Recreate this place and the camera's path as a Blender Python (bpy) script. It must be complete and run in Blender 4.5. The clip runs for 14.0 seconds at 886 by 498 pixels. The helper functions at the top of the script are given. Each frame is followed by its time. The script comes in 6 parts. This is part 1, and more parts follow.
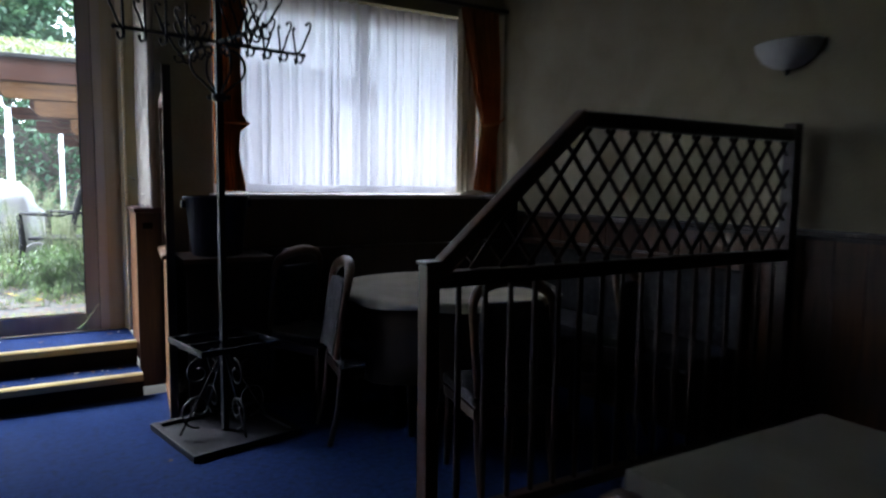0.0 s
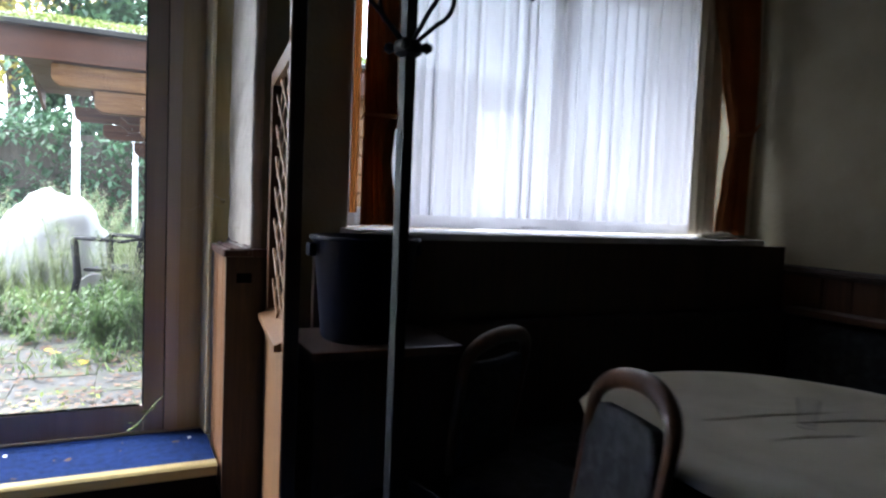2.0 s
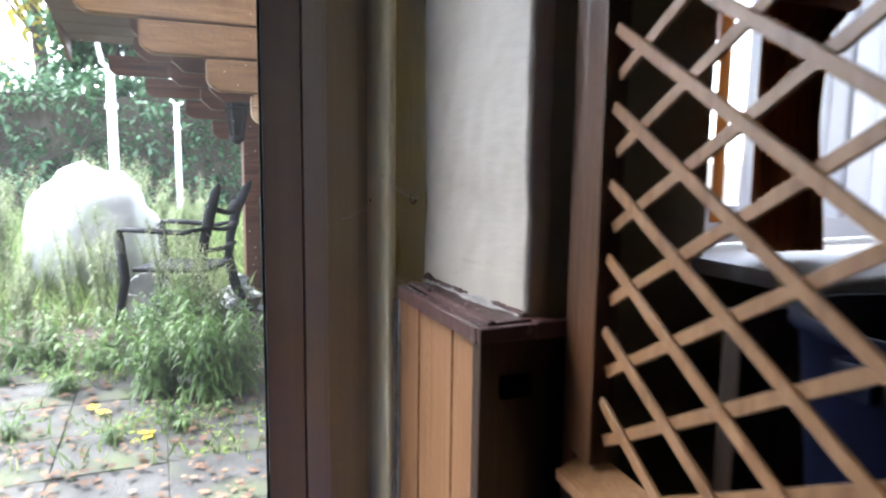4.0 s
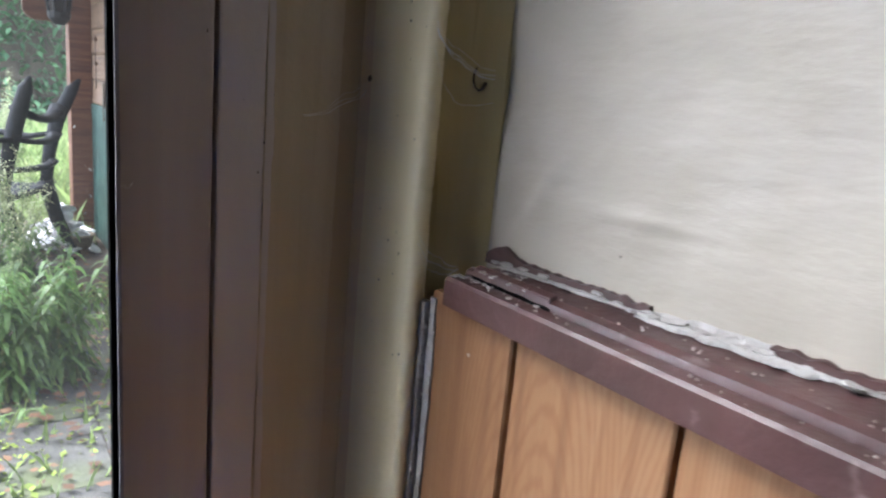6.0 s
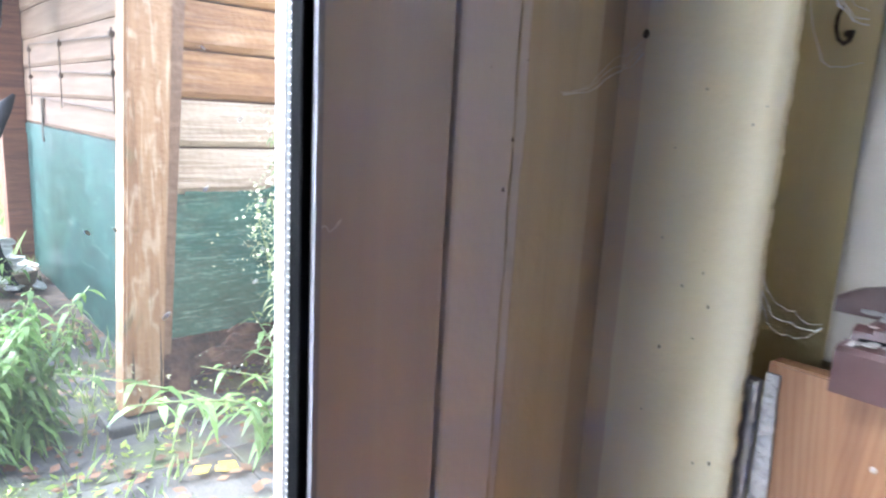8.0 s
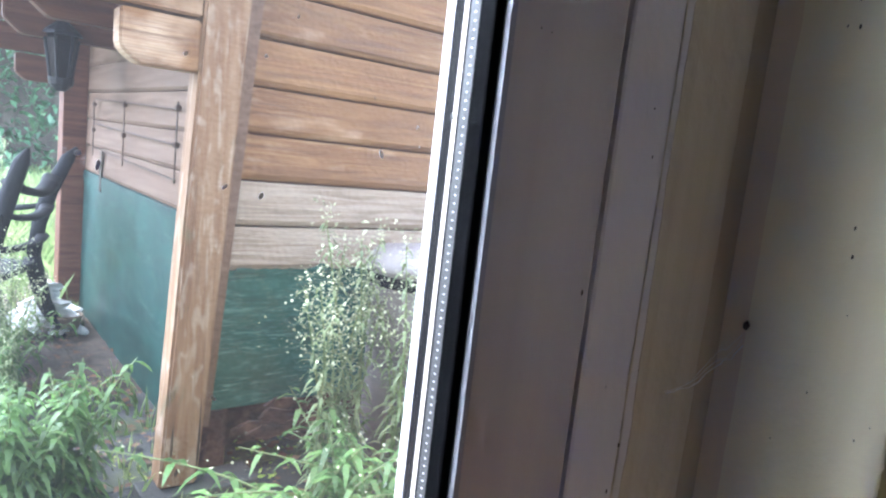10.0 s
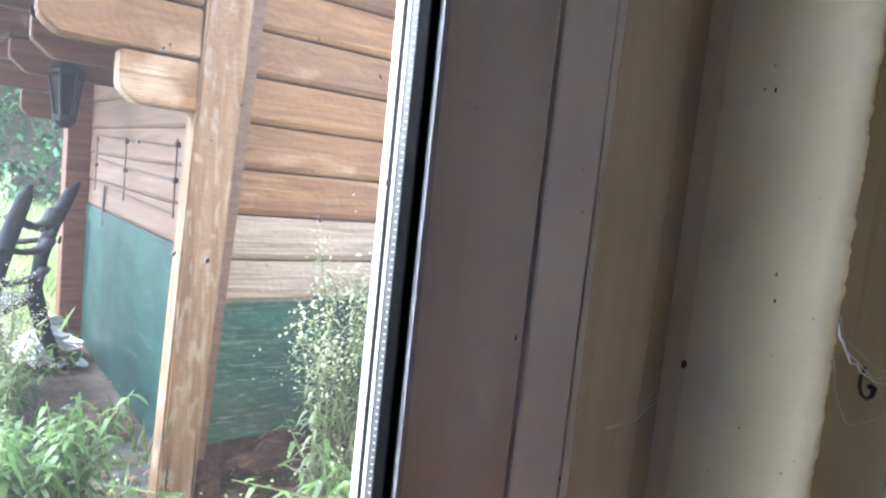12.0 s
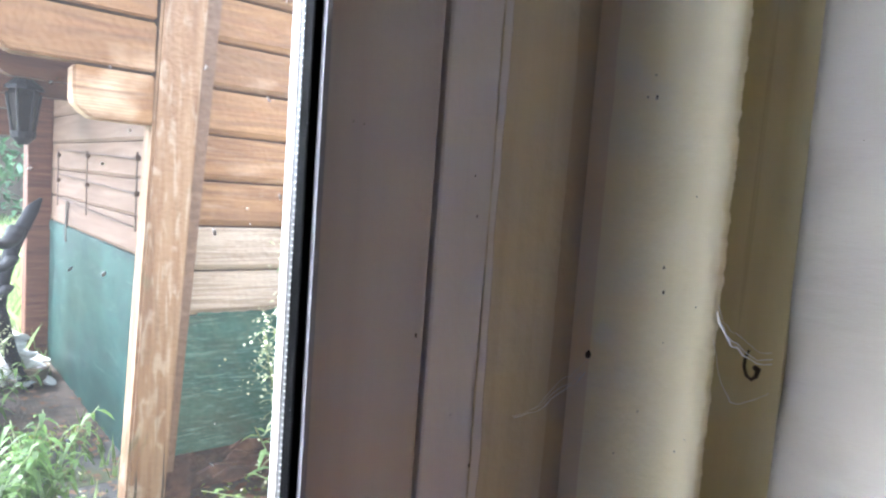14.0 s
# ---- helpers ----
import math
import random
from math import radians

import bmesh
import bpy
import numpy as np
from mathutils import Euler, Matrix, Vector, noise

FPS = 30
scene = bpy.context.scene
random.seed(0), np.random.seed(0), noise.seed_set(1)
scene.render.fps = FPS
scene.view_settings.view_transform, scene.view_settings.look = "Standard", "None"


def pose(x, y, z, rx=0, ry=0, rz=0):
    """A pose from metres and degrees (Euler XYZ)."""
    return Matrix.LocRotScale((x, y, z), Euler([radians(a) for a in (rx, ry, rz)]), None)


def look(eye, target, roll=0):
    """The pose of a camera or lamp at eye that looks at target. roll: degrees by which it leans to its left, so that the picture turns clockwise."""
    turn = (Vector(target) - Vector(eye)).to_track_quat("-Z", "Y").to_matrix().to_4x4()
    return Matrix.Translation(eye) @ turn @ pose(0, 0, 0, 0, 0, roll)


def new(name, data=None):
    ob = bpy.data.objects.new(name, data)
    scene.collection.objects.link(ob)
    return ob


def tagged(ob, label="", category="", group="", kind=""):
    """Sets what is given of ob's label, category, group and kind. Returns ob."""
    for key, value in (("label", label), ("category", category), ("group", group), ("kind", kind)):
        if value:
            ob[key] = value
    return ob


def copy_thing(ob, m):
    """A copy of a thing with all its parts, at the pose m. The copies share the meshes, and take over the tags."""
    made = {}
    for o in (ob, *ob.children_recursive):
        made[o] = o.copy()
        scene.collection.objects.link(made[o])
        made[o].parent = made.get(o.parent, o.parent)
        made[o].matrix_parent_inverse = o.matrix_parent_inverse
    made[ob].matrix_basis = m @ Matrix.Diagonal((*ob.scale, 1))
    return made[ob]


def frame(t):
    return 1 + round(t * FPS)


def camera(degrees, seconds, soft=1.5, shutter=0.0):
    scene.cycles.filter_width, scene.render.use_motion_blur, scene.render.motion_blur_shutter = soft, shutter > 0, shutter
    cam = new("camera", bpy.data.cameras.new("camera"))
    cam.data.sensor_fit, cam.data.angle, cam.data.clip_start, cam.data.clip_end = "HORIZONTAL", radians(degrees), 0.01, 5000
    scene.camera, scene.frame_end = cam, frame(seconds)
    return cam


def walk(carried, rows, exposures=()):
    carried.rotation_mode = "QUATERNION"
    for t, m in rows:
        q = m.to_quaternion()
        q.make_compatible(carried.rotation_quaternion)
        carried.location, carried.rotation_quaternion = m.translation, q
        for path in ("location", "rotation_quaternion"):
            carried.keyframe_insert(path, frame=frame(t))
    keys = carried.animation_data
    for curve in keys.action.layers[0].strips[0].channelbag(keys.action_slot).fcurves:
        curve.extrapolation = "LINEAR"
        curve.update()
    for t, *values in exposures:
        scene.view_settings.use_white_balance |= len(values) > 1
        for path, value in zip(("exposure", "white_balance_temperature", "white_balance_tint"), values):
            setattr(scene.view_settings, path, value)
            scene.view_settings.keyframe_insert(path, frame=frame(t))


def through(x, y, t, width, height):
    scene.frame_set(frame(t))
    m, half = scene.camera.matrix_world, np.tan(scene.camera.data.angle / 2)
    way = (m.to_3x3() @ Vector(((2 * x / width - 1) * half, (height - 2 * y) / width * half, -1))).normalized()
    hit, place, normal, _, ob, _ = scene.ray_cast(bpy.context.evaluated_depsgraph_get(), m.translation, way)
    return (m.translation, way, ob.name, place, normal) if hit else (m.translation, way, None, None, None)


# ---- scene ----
cam = camera(66.9, 14.0, soft=2.2, shutter=0.5)
PATH = [
    (0, (0.182, 0.71, 1.377), (1.202, 2.419, 1.184), 0.7),
    (0.3, (0.305, 1.058, 1.279), (1.287, 2.793, 1.123), 1.7),
    (0.5, (0.286, 1.222, 1.352), (1.229, 2.984, 1.261), 2.7),
    (0.8, (0.315, 1.507, 1.36), (1.277, 3.257, 1.236), 2.3),
    (1, (0.29, 1.698, 1.391), (1.226, 3.458, 1.227), 1.3),
    (1.5, (0.259, 2.197, 1.425), (1.142, 3.982, 1.242), 3.1),
    (2, (0.32, 2.724, 1.4), (1.186, 4.522, 1.275), 2.4),
    (2.5, (0.339, 3.168, 1.425), (1.159, 4.987, 1.283), 4.0),
    (3, (0.195, 3.633, 1.477), (0.884, 5.495, 1.23), 2.5),
    (5.3, (0.224, 5.228, 1.456), (1.285, 6.913, 1.266), 2.3),
    (5.5, (0.257, 5.287, 1.403), (1.417, 6.911, 1.272), 8.5),
    (6, (0.309, 5.386, 1.36), (1.459, 6.966, 0.937), 5.3),
    (6.5, (0.336, 5.439, 1.349), (1.392, 7.093, 0.962), 5.4),
    (7, (0.324, 5.534, 1.34), (1.518, 7.092, 0.956), 2.8),
    (7.5, (0.272, 5.701, 1.316), (1.572, 7.173, 0.939), 2.8),
    (8, (0.2557, 5.7658, 1.317), (1.548, 7.241, 0.928), 3.1),
    (8.5, (0.2448, 5.8224, 1.375), (1.512, 7.323, 0.999), 3.2),
    (9, (0.2155, 5.8244, 1.446), (1.45, 7.364, 1.12), 5.2),
    (11.5, (0.2057, 5.7757, 1.486), (1.442, 7.334, 1.272), 6.4),
    (12, (0.2134, 5.7650, 1.494), (1.44, 7.334, 1.302), 6.0),
    (12.5, (0.2172, 5.7522, 1.494), (1.443, 7.321, 1.299), 5.5),
    (13, (0.2118, 5.7466, 1.495), (1.429, 7.322, 1.296), 4.9),
    (13.5, (0.2217, 5.7282, 1.499), (1.477, 7.276, 1.325), 4.9),
    (14, (0.2324, 5.7105, 1.502), (1.512, 7.238, 1.326), 4.2),
]
EXPOSURES = [(0.0, 3.8, 5700, 10), (1.5, 3.85, 5800, 10), (3.0, 3.8, 5950, 10), (5.3, 4.0, 6050, 10), (6.0, 4.05, 6000, 10), (6.5, 4.3, 5850, 10), (7.0, 4.7, 5750, 10), (7.5, 5.15, 5700, 10), (8.0, 5.3, 5600, 10), (8.5, 4.95, 5400, 10), (9.0, 4.5, 5400, 10), (11.5, 4.7, 5550, 10), (14.0, 5.05, 5800, 10)]
walk(cam, [(t, look(eye, target, roll)) for t, eye, target, roll in PATH], EXPOSURES)

# ---- world, sun, exposure ----
world = bpy.data.worlds.new("overcast_sky")
scene.world = world
world.use_nodes = True
wn = world.node_tree
sky = wn.nodes.new("ShaderNodeTexSky")
sky.sky_type = "NISHITA"
sky.sun_disc = False
sky.sun_elevation, sky.sun_rotation = radians(59), radians(-41)
sky.dust_density = 1.5
sky.air_density = 1.0
grey = wn.nodes.new("ShaderNodeHueSaturation")
grey.inputs["Saturation"].default_value = 0.38
wn.links.new(sky.outputs[0], grey.inputs["Color"])
wn.links.new(grey.outputs[0], wn.nodes["Background"].inputs[0])
wn.nodes["Background"].inputs[1].default_value = 0.15
sun_data = bpy.data.lights.new("sun", "SUN")
sun_data.energy, sun_data.angle, sun_data.color = 1.0, radians(50), (1.0, 0.99, 0.97)
sun = new("sun", sun_data)
sun.matrix_world = look((-5.3, 11, 13.5), (0, 5, 0))


# ---- mesh helpers ----
def part(name, bm, mat, parent=None, label="", smooth=False):
    me = bpy.data.meshes.new(name)
    bm.to_mesh(me)
    bm.free()
    return link(name, me, mat, parent, label, smooth)


def link(name, me, mat, parent=None, label="", smooth=False):
    if mat and not me.materials:
        me.materials.append(mat)
    if smooth:
        me.polygons.foreach_set("use_smooth", [True] * len(me.polygons))
    ob = new(name, me)
    if parent:
        ob.parent = parent
        ob.matrix_parent_inverse = parent.matrix_basis.inverted()
    if label:
        ob["label"] = label
    return ob


def thing(name, label, category, at=(0, 0, 0), group="", kind=""):
    ob = new(name)
    ob.empty_display_size = 0.05
    ob.matrix_basis = pose(*at)
    return tagged(ob, label, category, group, kind)


def box(x0, x1, y0, y1, z0, z1, bevel=0.0, bm=None, m=None, seg=2):
    b = bmesh.new()
    r = bmesh.ops.create_cube(b, size=1)
    bmesh.ops.scale(b, vec=(x1 - x0, y1 - y0, z1 - z0), verts=r["verts"])
    bmesh.ops.translate(b, vec=((x0 + x1) / 2, (y0 + y1) / 2, (z0 + z1) / 2), verts=r["verts"])
    if bevel:
        bmesh.ops.bevel(b, geom=b.edges[:], offset=bevel, segments=seg, affect="EDGES", profile=0.6)
    if m is not None:
        bmesh.ops.transform(b, matrix=m, verts=b.verts[:])
    if bm is None:
        return b
    me = bpy.data.meshes.new("tmp")
    b.to_mesh(me)
    b.free()
    bm.from_mesh(me)
    bpy.data.meshes.remove(me)
    return bm


def tube(points, radius, sides=8, bm=None, flat=1.0):
    """A round bar along points; radius may be one number or one for each point."""
    bm = bm or bmesh.new()
    pts = [Vector(p) for p in points]
    rad = radius if isinstance(radius, (list, tuple)) else [radius] * len(pts)
    rings, side = [], None
    for i, p in enumerate(pts):
        d = (pts[min(i + 1, len(pts) - 1)] - pts[max(i - 1, 0)]).normalized()
        if side is None:
            side = d.cross(Vector((0.13, 0.2, 0.97)) if abs(d.z) < 0.9 else Vector((1, 0.1, 0))).normalized()
        side = (side - d * side.dot(d)).normalized()
        up = d.cross(side)
        rings.append([bm.verts.new(p + rad[i] * (math.cos(a) * side + flat * math.sin(a) * up)) for a in (2 * math.pi * k / sides for k in range(sides))])
    for a, b in zip(rings, rings[1:]):
        for k in range(sides):
            bm.faces.new((a[k], a[(k + 1) % sides], b[(k + 1) % sides], b[k]))
    bm.faces.new(rings[0][::-1])
    bm.faces.new(rings[-1])
    return bm


def prism(outline, axis, lo, hi, bevel=0.0):
    """A slab: the outline (u, v) pushed along axis 'x', 'y' or 'z' from lo to hi."""
    bm = bmesh.new()
    put = {"x": lambda u, v, w: (w, u, v), "y": lambda u, v, w: (u, w, v), "z": lambda u, v, w: (u, v, w)}[axis]
    a = [bm.verts.new(put(u, v, lo)) for u, v in outline]
    b = [bm.verts.new(put(u, v, hi)) for u, v in outline]
    bm.faces.new(a)
    bm.faces.new(b[::-1])
    for i in range(len(a)):
        j = (i + 1) % len(a)
        bm.faces.new((a[j], a[i], b[i], b[j]))
    bmesh.ops.recalc_face_normals(bm, faces=bm.faces[:])
    if bevel:
        bmesh.ops.bevel(bm, geom=bm.edges[:], offset=bevel, segments=2, affect="EDGES")
    return bm


def lathe(profile, sides=24, cap=True):
    bm = bmesh.new()
    rings = [[bm.verts.new((r * math.cos(2 * math.pi * k / sides), r * math.sin(2 * math.pi * k / sides), z)) for k in range(sides)] for r, z in profile]
    for a, b in zip(rings, rings[1:]):
        for k in range(sides):
            bm.faces.new((a[k], a[(k + 1) % sides], b[(k + 1) % sides], b[k]))
    if cap:
        bm.faces.new(rings[0][::-1])
        bm.faces.new(rings[-1])
    return bm


def arc(cx, cz, r0, r1, a0, a1, n=14):
    """A flat spiral in (u, z)."""
    out = []
    for i in range(n + 1):
        f = i / n
        a, r = radians(a0 + (a1 - a0) * f), r0 + (r1 - r0) * f
        out.append((cx + r * math.cos(a), cz + r * math.sin(a)))
    return out


# ---- materials ----
def material(name, colours, rough=0.6, scale=(8, 8, 8), fine=60.0, bump=0.15, metal=0.0, vary=0.0, stain=None, gloss_vary=0.15, spec=0.5, sheen=0.0, distort=0.5, coarse=1.2, bump_scale=None):
    """Colours from dark to light over a stretched noise, coarse patches, an optional stain colour, and fine relief."""
    m = bpy.data.materials.new(name)
    m.use_nodes = True
    t, N = m.node_tree, m.node_tree.nodes
    L = t.links.new
    bsdf = N["Principled BSDF"]
    tex = N.new("ShaderNodeTexCoord")
    mp = N.new("ShaderNodeMapping")
    mp.inputs["Scale"].default_value = scale
    L(tex.outputs["Object"], mp.inputs[0])
    n1 = N.new("ShaderNodeTexNoise")
    n1.inputs["Scale"].default_value, n1.inputs["Detail"].default_value, n1.inputs["Distortion"].default_value = 1.0, 6, distort
    vec = mp.outputs[0]
    info = N.new("ShaderNodeObjectInfo")
    if vary:
        add = N.new("ShaderNodeVectorMath")
        mul = N.new("ShaderNodeMath")
        mul.operation, mul.inputs[1].default_value = "MULTIPLY", 37.0
        L(info.outputs["Random"], mul.inputs[0])
        L(mp.outputs[0], add.inputs[0])
        L(mul.outputs[0], add.inputs[1])
        vec = add.outputs[0]
    L(vec, n1.inputs["Vector"])
    ramp = N.new("ShaderNodeValToRGB")
    while len(ramp.color_ramp.elements) < len(colours):
        ramp.color_ramp.elements.new(0.5)
    for i, c in enumerate(colours):
        e = ramp.color_ramp.elements[i]
        e.position, e.color = 0.3 + 0.4 * i / max(1, len(colours) - 1), (*c, 1)
    L(n1.outputs[0], ramp.inputs[0])
    col = ramp.outputs[0]
    n2 = N.new("ShaderNodeTexNoise")
    n2.inputs["Scale"].default_value, n2.inputs["Detail"].default_value = coarse, 4
    L(tex.outputs["Object"], n2.inputs["Vector"])
    if stain:
        r2 = N.new("ShaderNodeMapRange")
        r2.inputs[1].default_value, r2.inputs[2].default_value = stain[1], stain[1] + 0.18
        mix = N.new("ShaderNodeMix")
        mix.data_type = "RGBA"
        L(n2.outputs[0], r2.inputs[0])
        L(r2.outputs[0], mix.inputs[0])
        L(col, mix.inputs[6])
        mix.inputs[7].default_value = (*stain[0], 1)
        col = mix.outputs[2]
    if vary:
        hsv = N.new("ShaderNodeHueSaturation")
        mr = N.new("ShaderNodeMapRange")
        mr.inputs[3].default_value, mr.inputs[4].default_value = 1 - vary, 1 + vary
        L(info.outputs["Random"], mr.inputs[0])
        L(mr.outputs[0], hsv.inputs["Value"])
        L(col, hsv.inputs["Color"])
        col = hsv.outputs[0]
    L(col, bsdf.inputs["Base Color"])
    n3 = N.new("ShaderNodeTexNoise")
    n3.inputs["Scale"].default_value, n3.inputs["Detail"].default_value = fine, 5
    if bump_scale:
        m3 = N.new("ShaderNodeMapping")
        m3.inputs["Scale"].default_value = bump_scale
        L(tex.outputs["Object"], m3.inputs[0])
        L(m3.outputs[0], n3.inputs["Vector"])
    else:
        L(tex.outputs["Object"], n3.inputs["Vector"])
    rr = N.new("ShaderNodeMapRange")
    rr.inputs[3].default_value, rr.inputs[4].default_value = max(0.02, rough - gloss_vary), min(1, rough + gloss_vary)
    L(n2.outputs[0], rr.inputs[0])
    L(rr.outputs[0], bsdf.inputs["Roughness"])
    bp = N.new("ShaderNodeBump")
    bp.inputs["Strength"].default_value, bp.inputs["Distance"].default_value = bump, 0.01
    L(n3.outputs[0], bp.inputs["Height"])
    L(bp.outputs[0], bsdf.inputs["Normal"])
    bsdf.inputs["Metallic"].default_value = metal
    bsdf.inputs["Specular IOR Level"].default_value = spec
    if sheen:
        bsdf.inputs["Sheen Weight"].default_value = sheen
    return m


def leafy(name, colours, through=0.4, rough=0.5, spread=0.45):
    m = material(name, colours, rough=rough, scale=(3, 3, 3), fine=30, bump=0.05, coarse=2.0)
    t, N = m.node_tree, m.node_tree.nodes
    geo = N.new("ShaderNodeNewGeometry")
    hsv = N.new("ShaderNodeHueSaturation")
    mr = N.new("ShaderNodeMapRange")
    mr.inputs[3].default_value, mr.inputs[4].default_value = 1 - spread, 1 + spread
    t.links.new(geo.outputs["Random Per Island"], mr.inputs[0])
    t.links.new(mr.outputs[0], hsv.inputs["Value"])
    bsdf = N["Principled BSDF"]
    src = bsdf.inputs["Base Color"].links[0].from_socket
    t.links.new(src, hsv.inputs["Color"])
    t.links.new(hsv.outputs[0], bsdf.inputs["Base Color"])
    tr = N.new("ShaderNodeBsdfTranslucent")
    t.links.new(hsv.outputs[0], tr.inputs[0])
    mix = N.new("ShaderNodeMixShader")
    mix.inputs[0].default_value = through
    t.links.new(bsdf.outputs[0], mix.inputs[1])
    t.links.new(tr.outputs[0], mix.inputs[2])
    t.links.new(mix.outputs[0], N["Material Output"].inputs[0])
    return m


def glass_mat(name, tint=(1, 1, 1), gloss=0.05, dust=0.0):
    m = bpy.data.materials.new(name)
    m.use_nodes = True
    t, N = m.node_tree, m.node_tree.nodes
    N.remove(N["Principled BSDF"])
    tr, gl, mx, fr = (N.new(k) for k in ("ShaderNodeBsdfTransparent", "ShaderNodeBsdfGlossy", "ShaderNodeMixShader", "ShaderNodeLayerWeight"))
    tr.inputs[0].default_value = (*tint, 1)
    gl.inputs["Roughness"].default_value = gloss
    fr.inputs[0].default_value = 0.5
    pw, ml = N.new("ShaderNodeMath"), N.new("ShaderNodeMath")
    pw.operation, pw.inputs[1].default_value = "POWER", 4.0
    ml.operation, ml.inputs[1].default_value, ml.inputs[2].default_value = "MULTIPLY_ADD", 0.5, 0.025
    t.links.new(fr.outputs["Facing"], pw.inputs[0])
    t.links.new(pw.outputs[0], ml.inputs[0])
    t.links.new(ml.outputs[0], mx.inputs[0])
    t.links.new(tr.outputs[0], mx.inputs[1])
    t.links.new(gl.outputs[0], mx.inputs[2])
    out = mx.outputs[0]
    if dust:
        tex, no, mr = N.new("ShaderNodeTexCoord"), N.new("ShaderNodeTexNoise"), N.new("ShaderNodeMapRange")
        mp = N.new("ShaderNodeMapping")
        mp.inputs["Scale"].default_value = (3.0, 3.0, 1.2)
        no.inputs["Scale"].default_value, no.inputs["Detail"].default_value = 1.5, 6
        mr.inputs[1].default_value, mr.inputs[2].default_value, mr.inputs[3].default_value, mr.inputs[4].default_value = 0.35, 0.7, dust * 0.4, dust * 1.8
        film, veil = N.new("ShaderNodeBsdfTranslucent"), N.new("ShaderNodeMixShader")
        film.inputs[0].default_value = (0.8, 0.8, 0.8, 1)
        t.links.new(tex.outputs["Object"], mp.inputs[0])
        t.links.new(mp.outputs[0], no.inputs["Vector"])
        t.links.new(no.outputs[0], mr.inputs[0])
        t.links.new(mr.outputs[0], veil.inputs[0])
        t.links.new(out, veil.inputs[1])
        t.links.new(film.outputs[0], veil.inputs[2])
        out = veil.outputs[0]
    t.links.new(out, N["Material Output"].inputs[0])
    return m


def sheer_mat(name, colour, clear=0.025, through=0.39):
    m = bpy.data.materials.new(name)
    m.use_nodes = True
    t, N = m.node_tree, m.node_tree.nodes
    bsdf = N["Principled BSDF"]
    bsdf.inputs["Base Color"].default_value = (*colour, 1)
    bsdf.inputs["Roughness"].default_value = 0.9
    tl, tr = N.new("ShaderNodeBsdfTranslucent"), N.new("ShaderNodeBsdfTransparent")
    tl.inputs[0].default_value = (*colour, 1)
    m1, m2 = N.new("ShaderNodeMixShader"), N.new("ShaderNodeMixShader")
    m1.inputs[0].default_value = through
    t.links.new(bsdf.outputs[0], m1.inputs[1])
    t.links.new(tl.outputs[0], m1.inputs[2])
    tex, wave = N.new("ShaderNodeTexCoord"), N.new("ShaderNodeTexNoise")
    mp = N.new("ShaderNodeMapping")
    mp.inputs["Scale"].default_value = (7, 7, 0.35)
    t.links.new(tex.outputs["Object"], mp.inputs[0])
    t.links.new(mp.outputs[0], wave.inputs["Vector"])
    mr = N.new("ShaderNodeMapRange")
    mr.inputs[1].default_value, mr.inputs[2].default_value = 0.3, 0.7
    mr.inputs[3].default_value, mr.inputs[4].default_value = clear * 0.5, clear * 1.5
    t.links.new(wave.outputs[0], mr.inputs[0])
    t.links.new(mr.outputs[0], m2.inputs[0])
    t.links.new(m1.outputs[0], m2.inputs[1])
    t.links.new(tr.outputs[0], m2.inputs[2])
    t.links.new(m2.outputs[0], N["Material Output"].inputs[0])
    return m


def ring_grain(m, scale, waves, dark, amount):
    """Adds drawn-out growth rings to a wood material, each piece with its own centre."""
    t, N = m.node_tree, m.node_tree.nodes
    L = t.links.new
    tex, info, mp, add, mul = (N.new(k) for k in ("ShaderNodeTexCoord", "ShaderNodeObjectInfo", "ShaderNodeMapping", "ShaderNodeVectorMath", "ShaderNodeVectorMath"))
    mp.inputs["Scale"].default_value = scale
    mul.operation = "MULTIPLY"
    mul.inputs[1].default_value = (0.0, 3.0, 1.7)
    L(info.outputs["Random"], mul.inputs[0])
    L(tex.outputs["Object"], mp.inputs[0])
    L(mp.outputs[0], add.inputs[0])
    L(mul.outputs[0], add.inputs[1])
    wrap = N.new("ShaderNodeVectorMath")
    wrap.operation = "WRAP"
    wrap.inputs[1].default_value, wrap.inputs[2].default_value = (1.0, 0.9, 1.0), (-1.0, -0.9, -0.4)
    L(add.outputs[0], wrap.inputs[0])
    wave = N.new("ShaderNodeTexWave")
    wave.wave_type, wave.rings_direction = "RINGS", "X"
    wave.inputs["Scale"].default_value, wave.inputs["Distortion"].default_value, wave.inputs["Detail"].default_value, wave.inputs["Detail Scale"].default_value = waves, 3.5, 3, 1.2
    L(wrap.outputs[0], wave.inputs["Vector"])
    mr, mix = N.new("ShaderNodeMapRange"), N.new("ShaderNodeMix")
    mr.inputs[1].default_value, mr.inputs[2].default_value, mr.inputs[4].default_value = 0.45, 1.0, amount
    mix.data_type = "RGBA"
    L(wave.outputs["Fac"], mr.inputs[0])
    L(mr.outputs[0], mix.inputs[0])
    bsdf = N["Principled BSDF"]
    L(bsdf.inputs["Base Color"].links[0].from_socket, mix.inputs[6])
    mix.inputs[7].default_value = (*dark, 1)
    L(mix.outputs[2], bsdf.inputs["Base Color"])


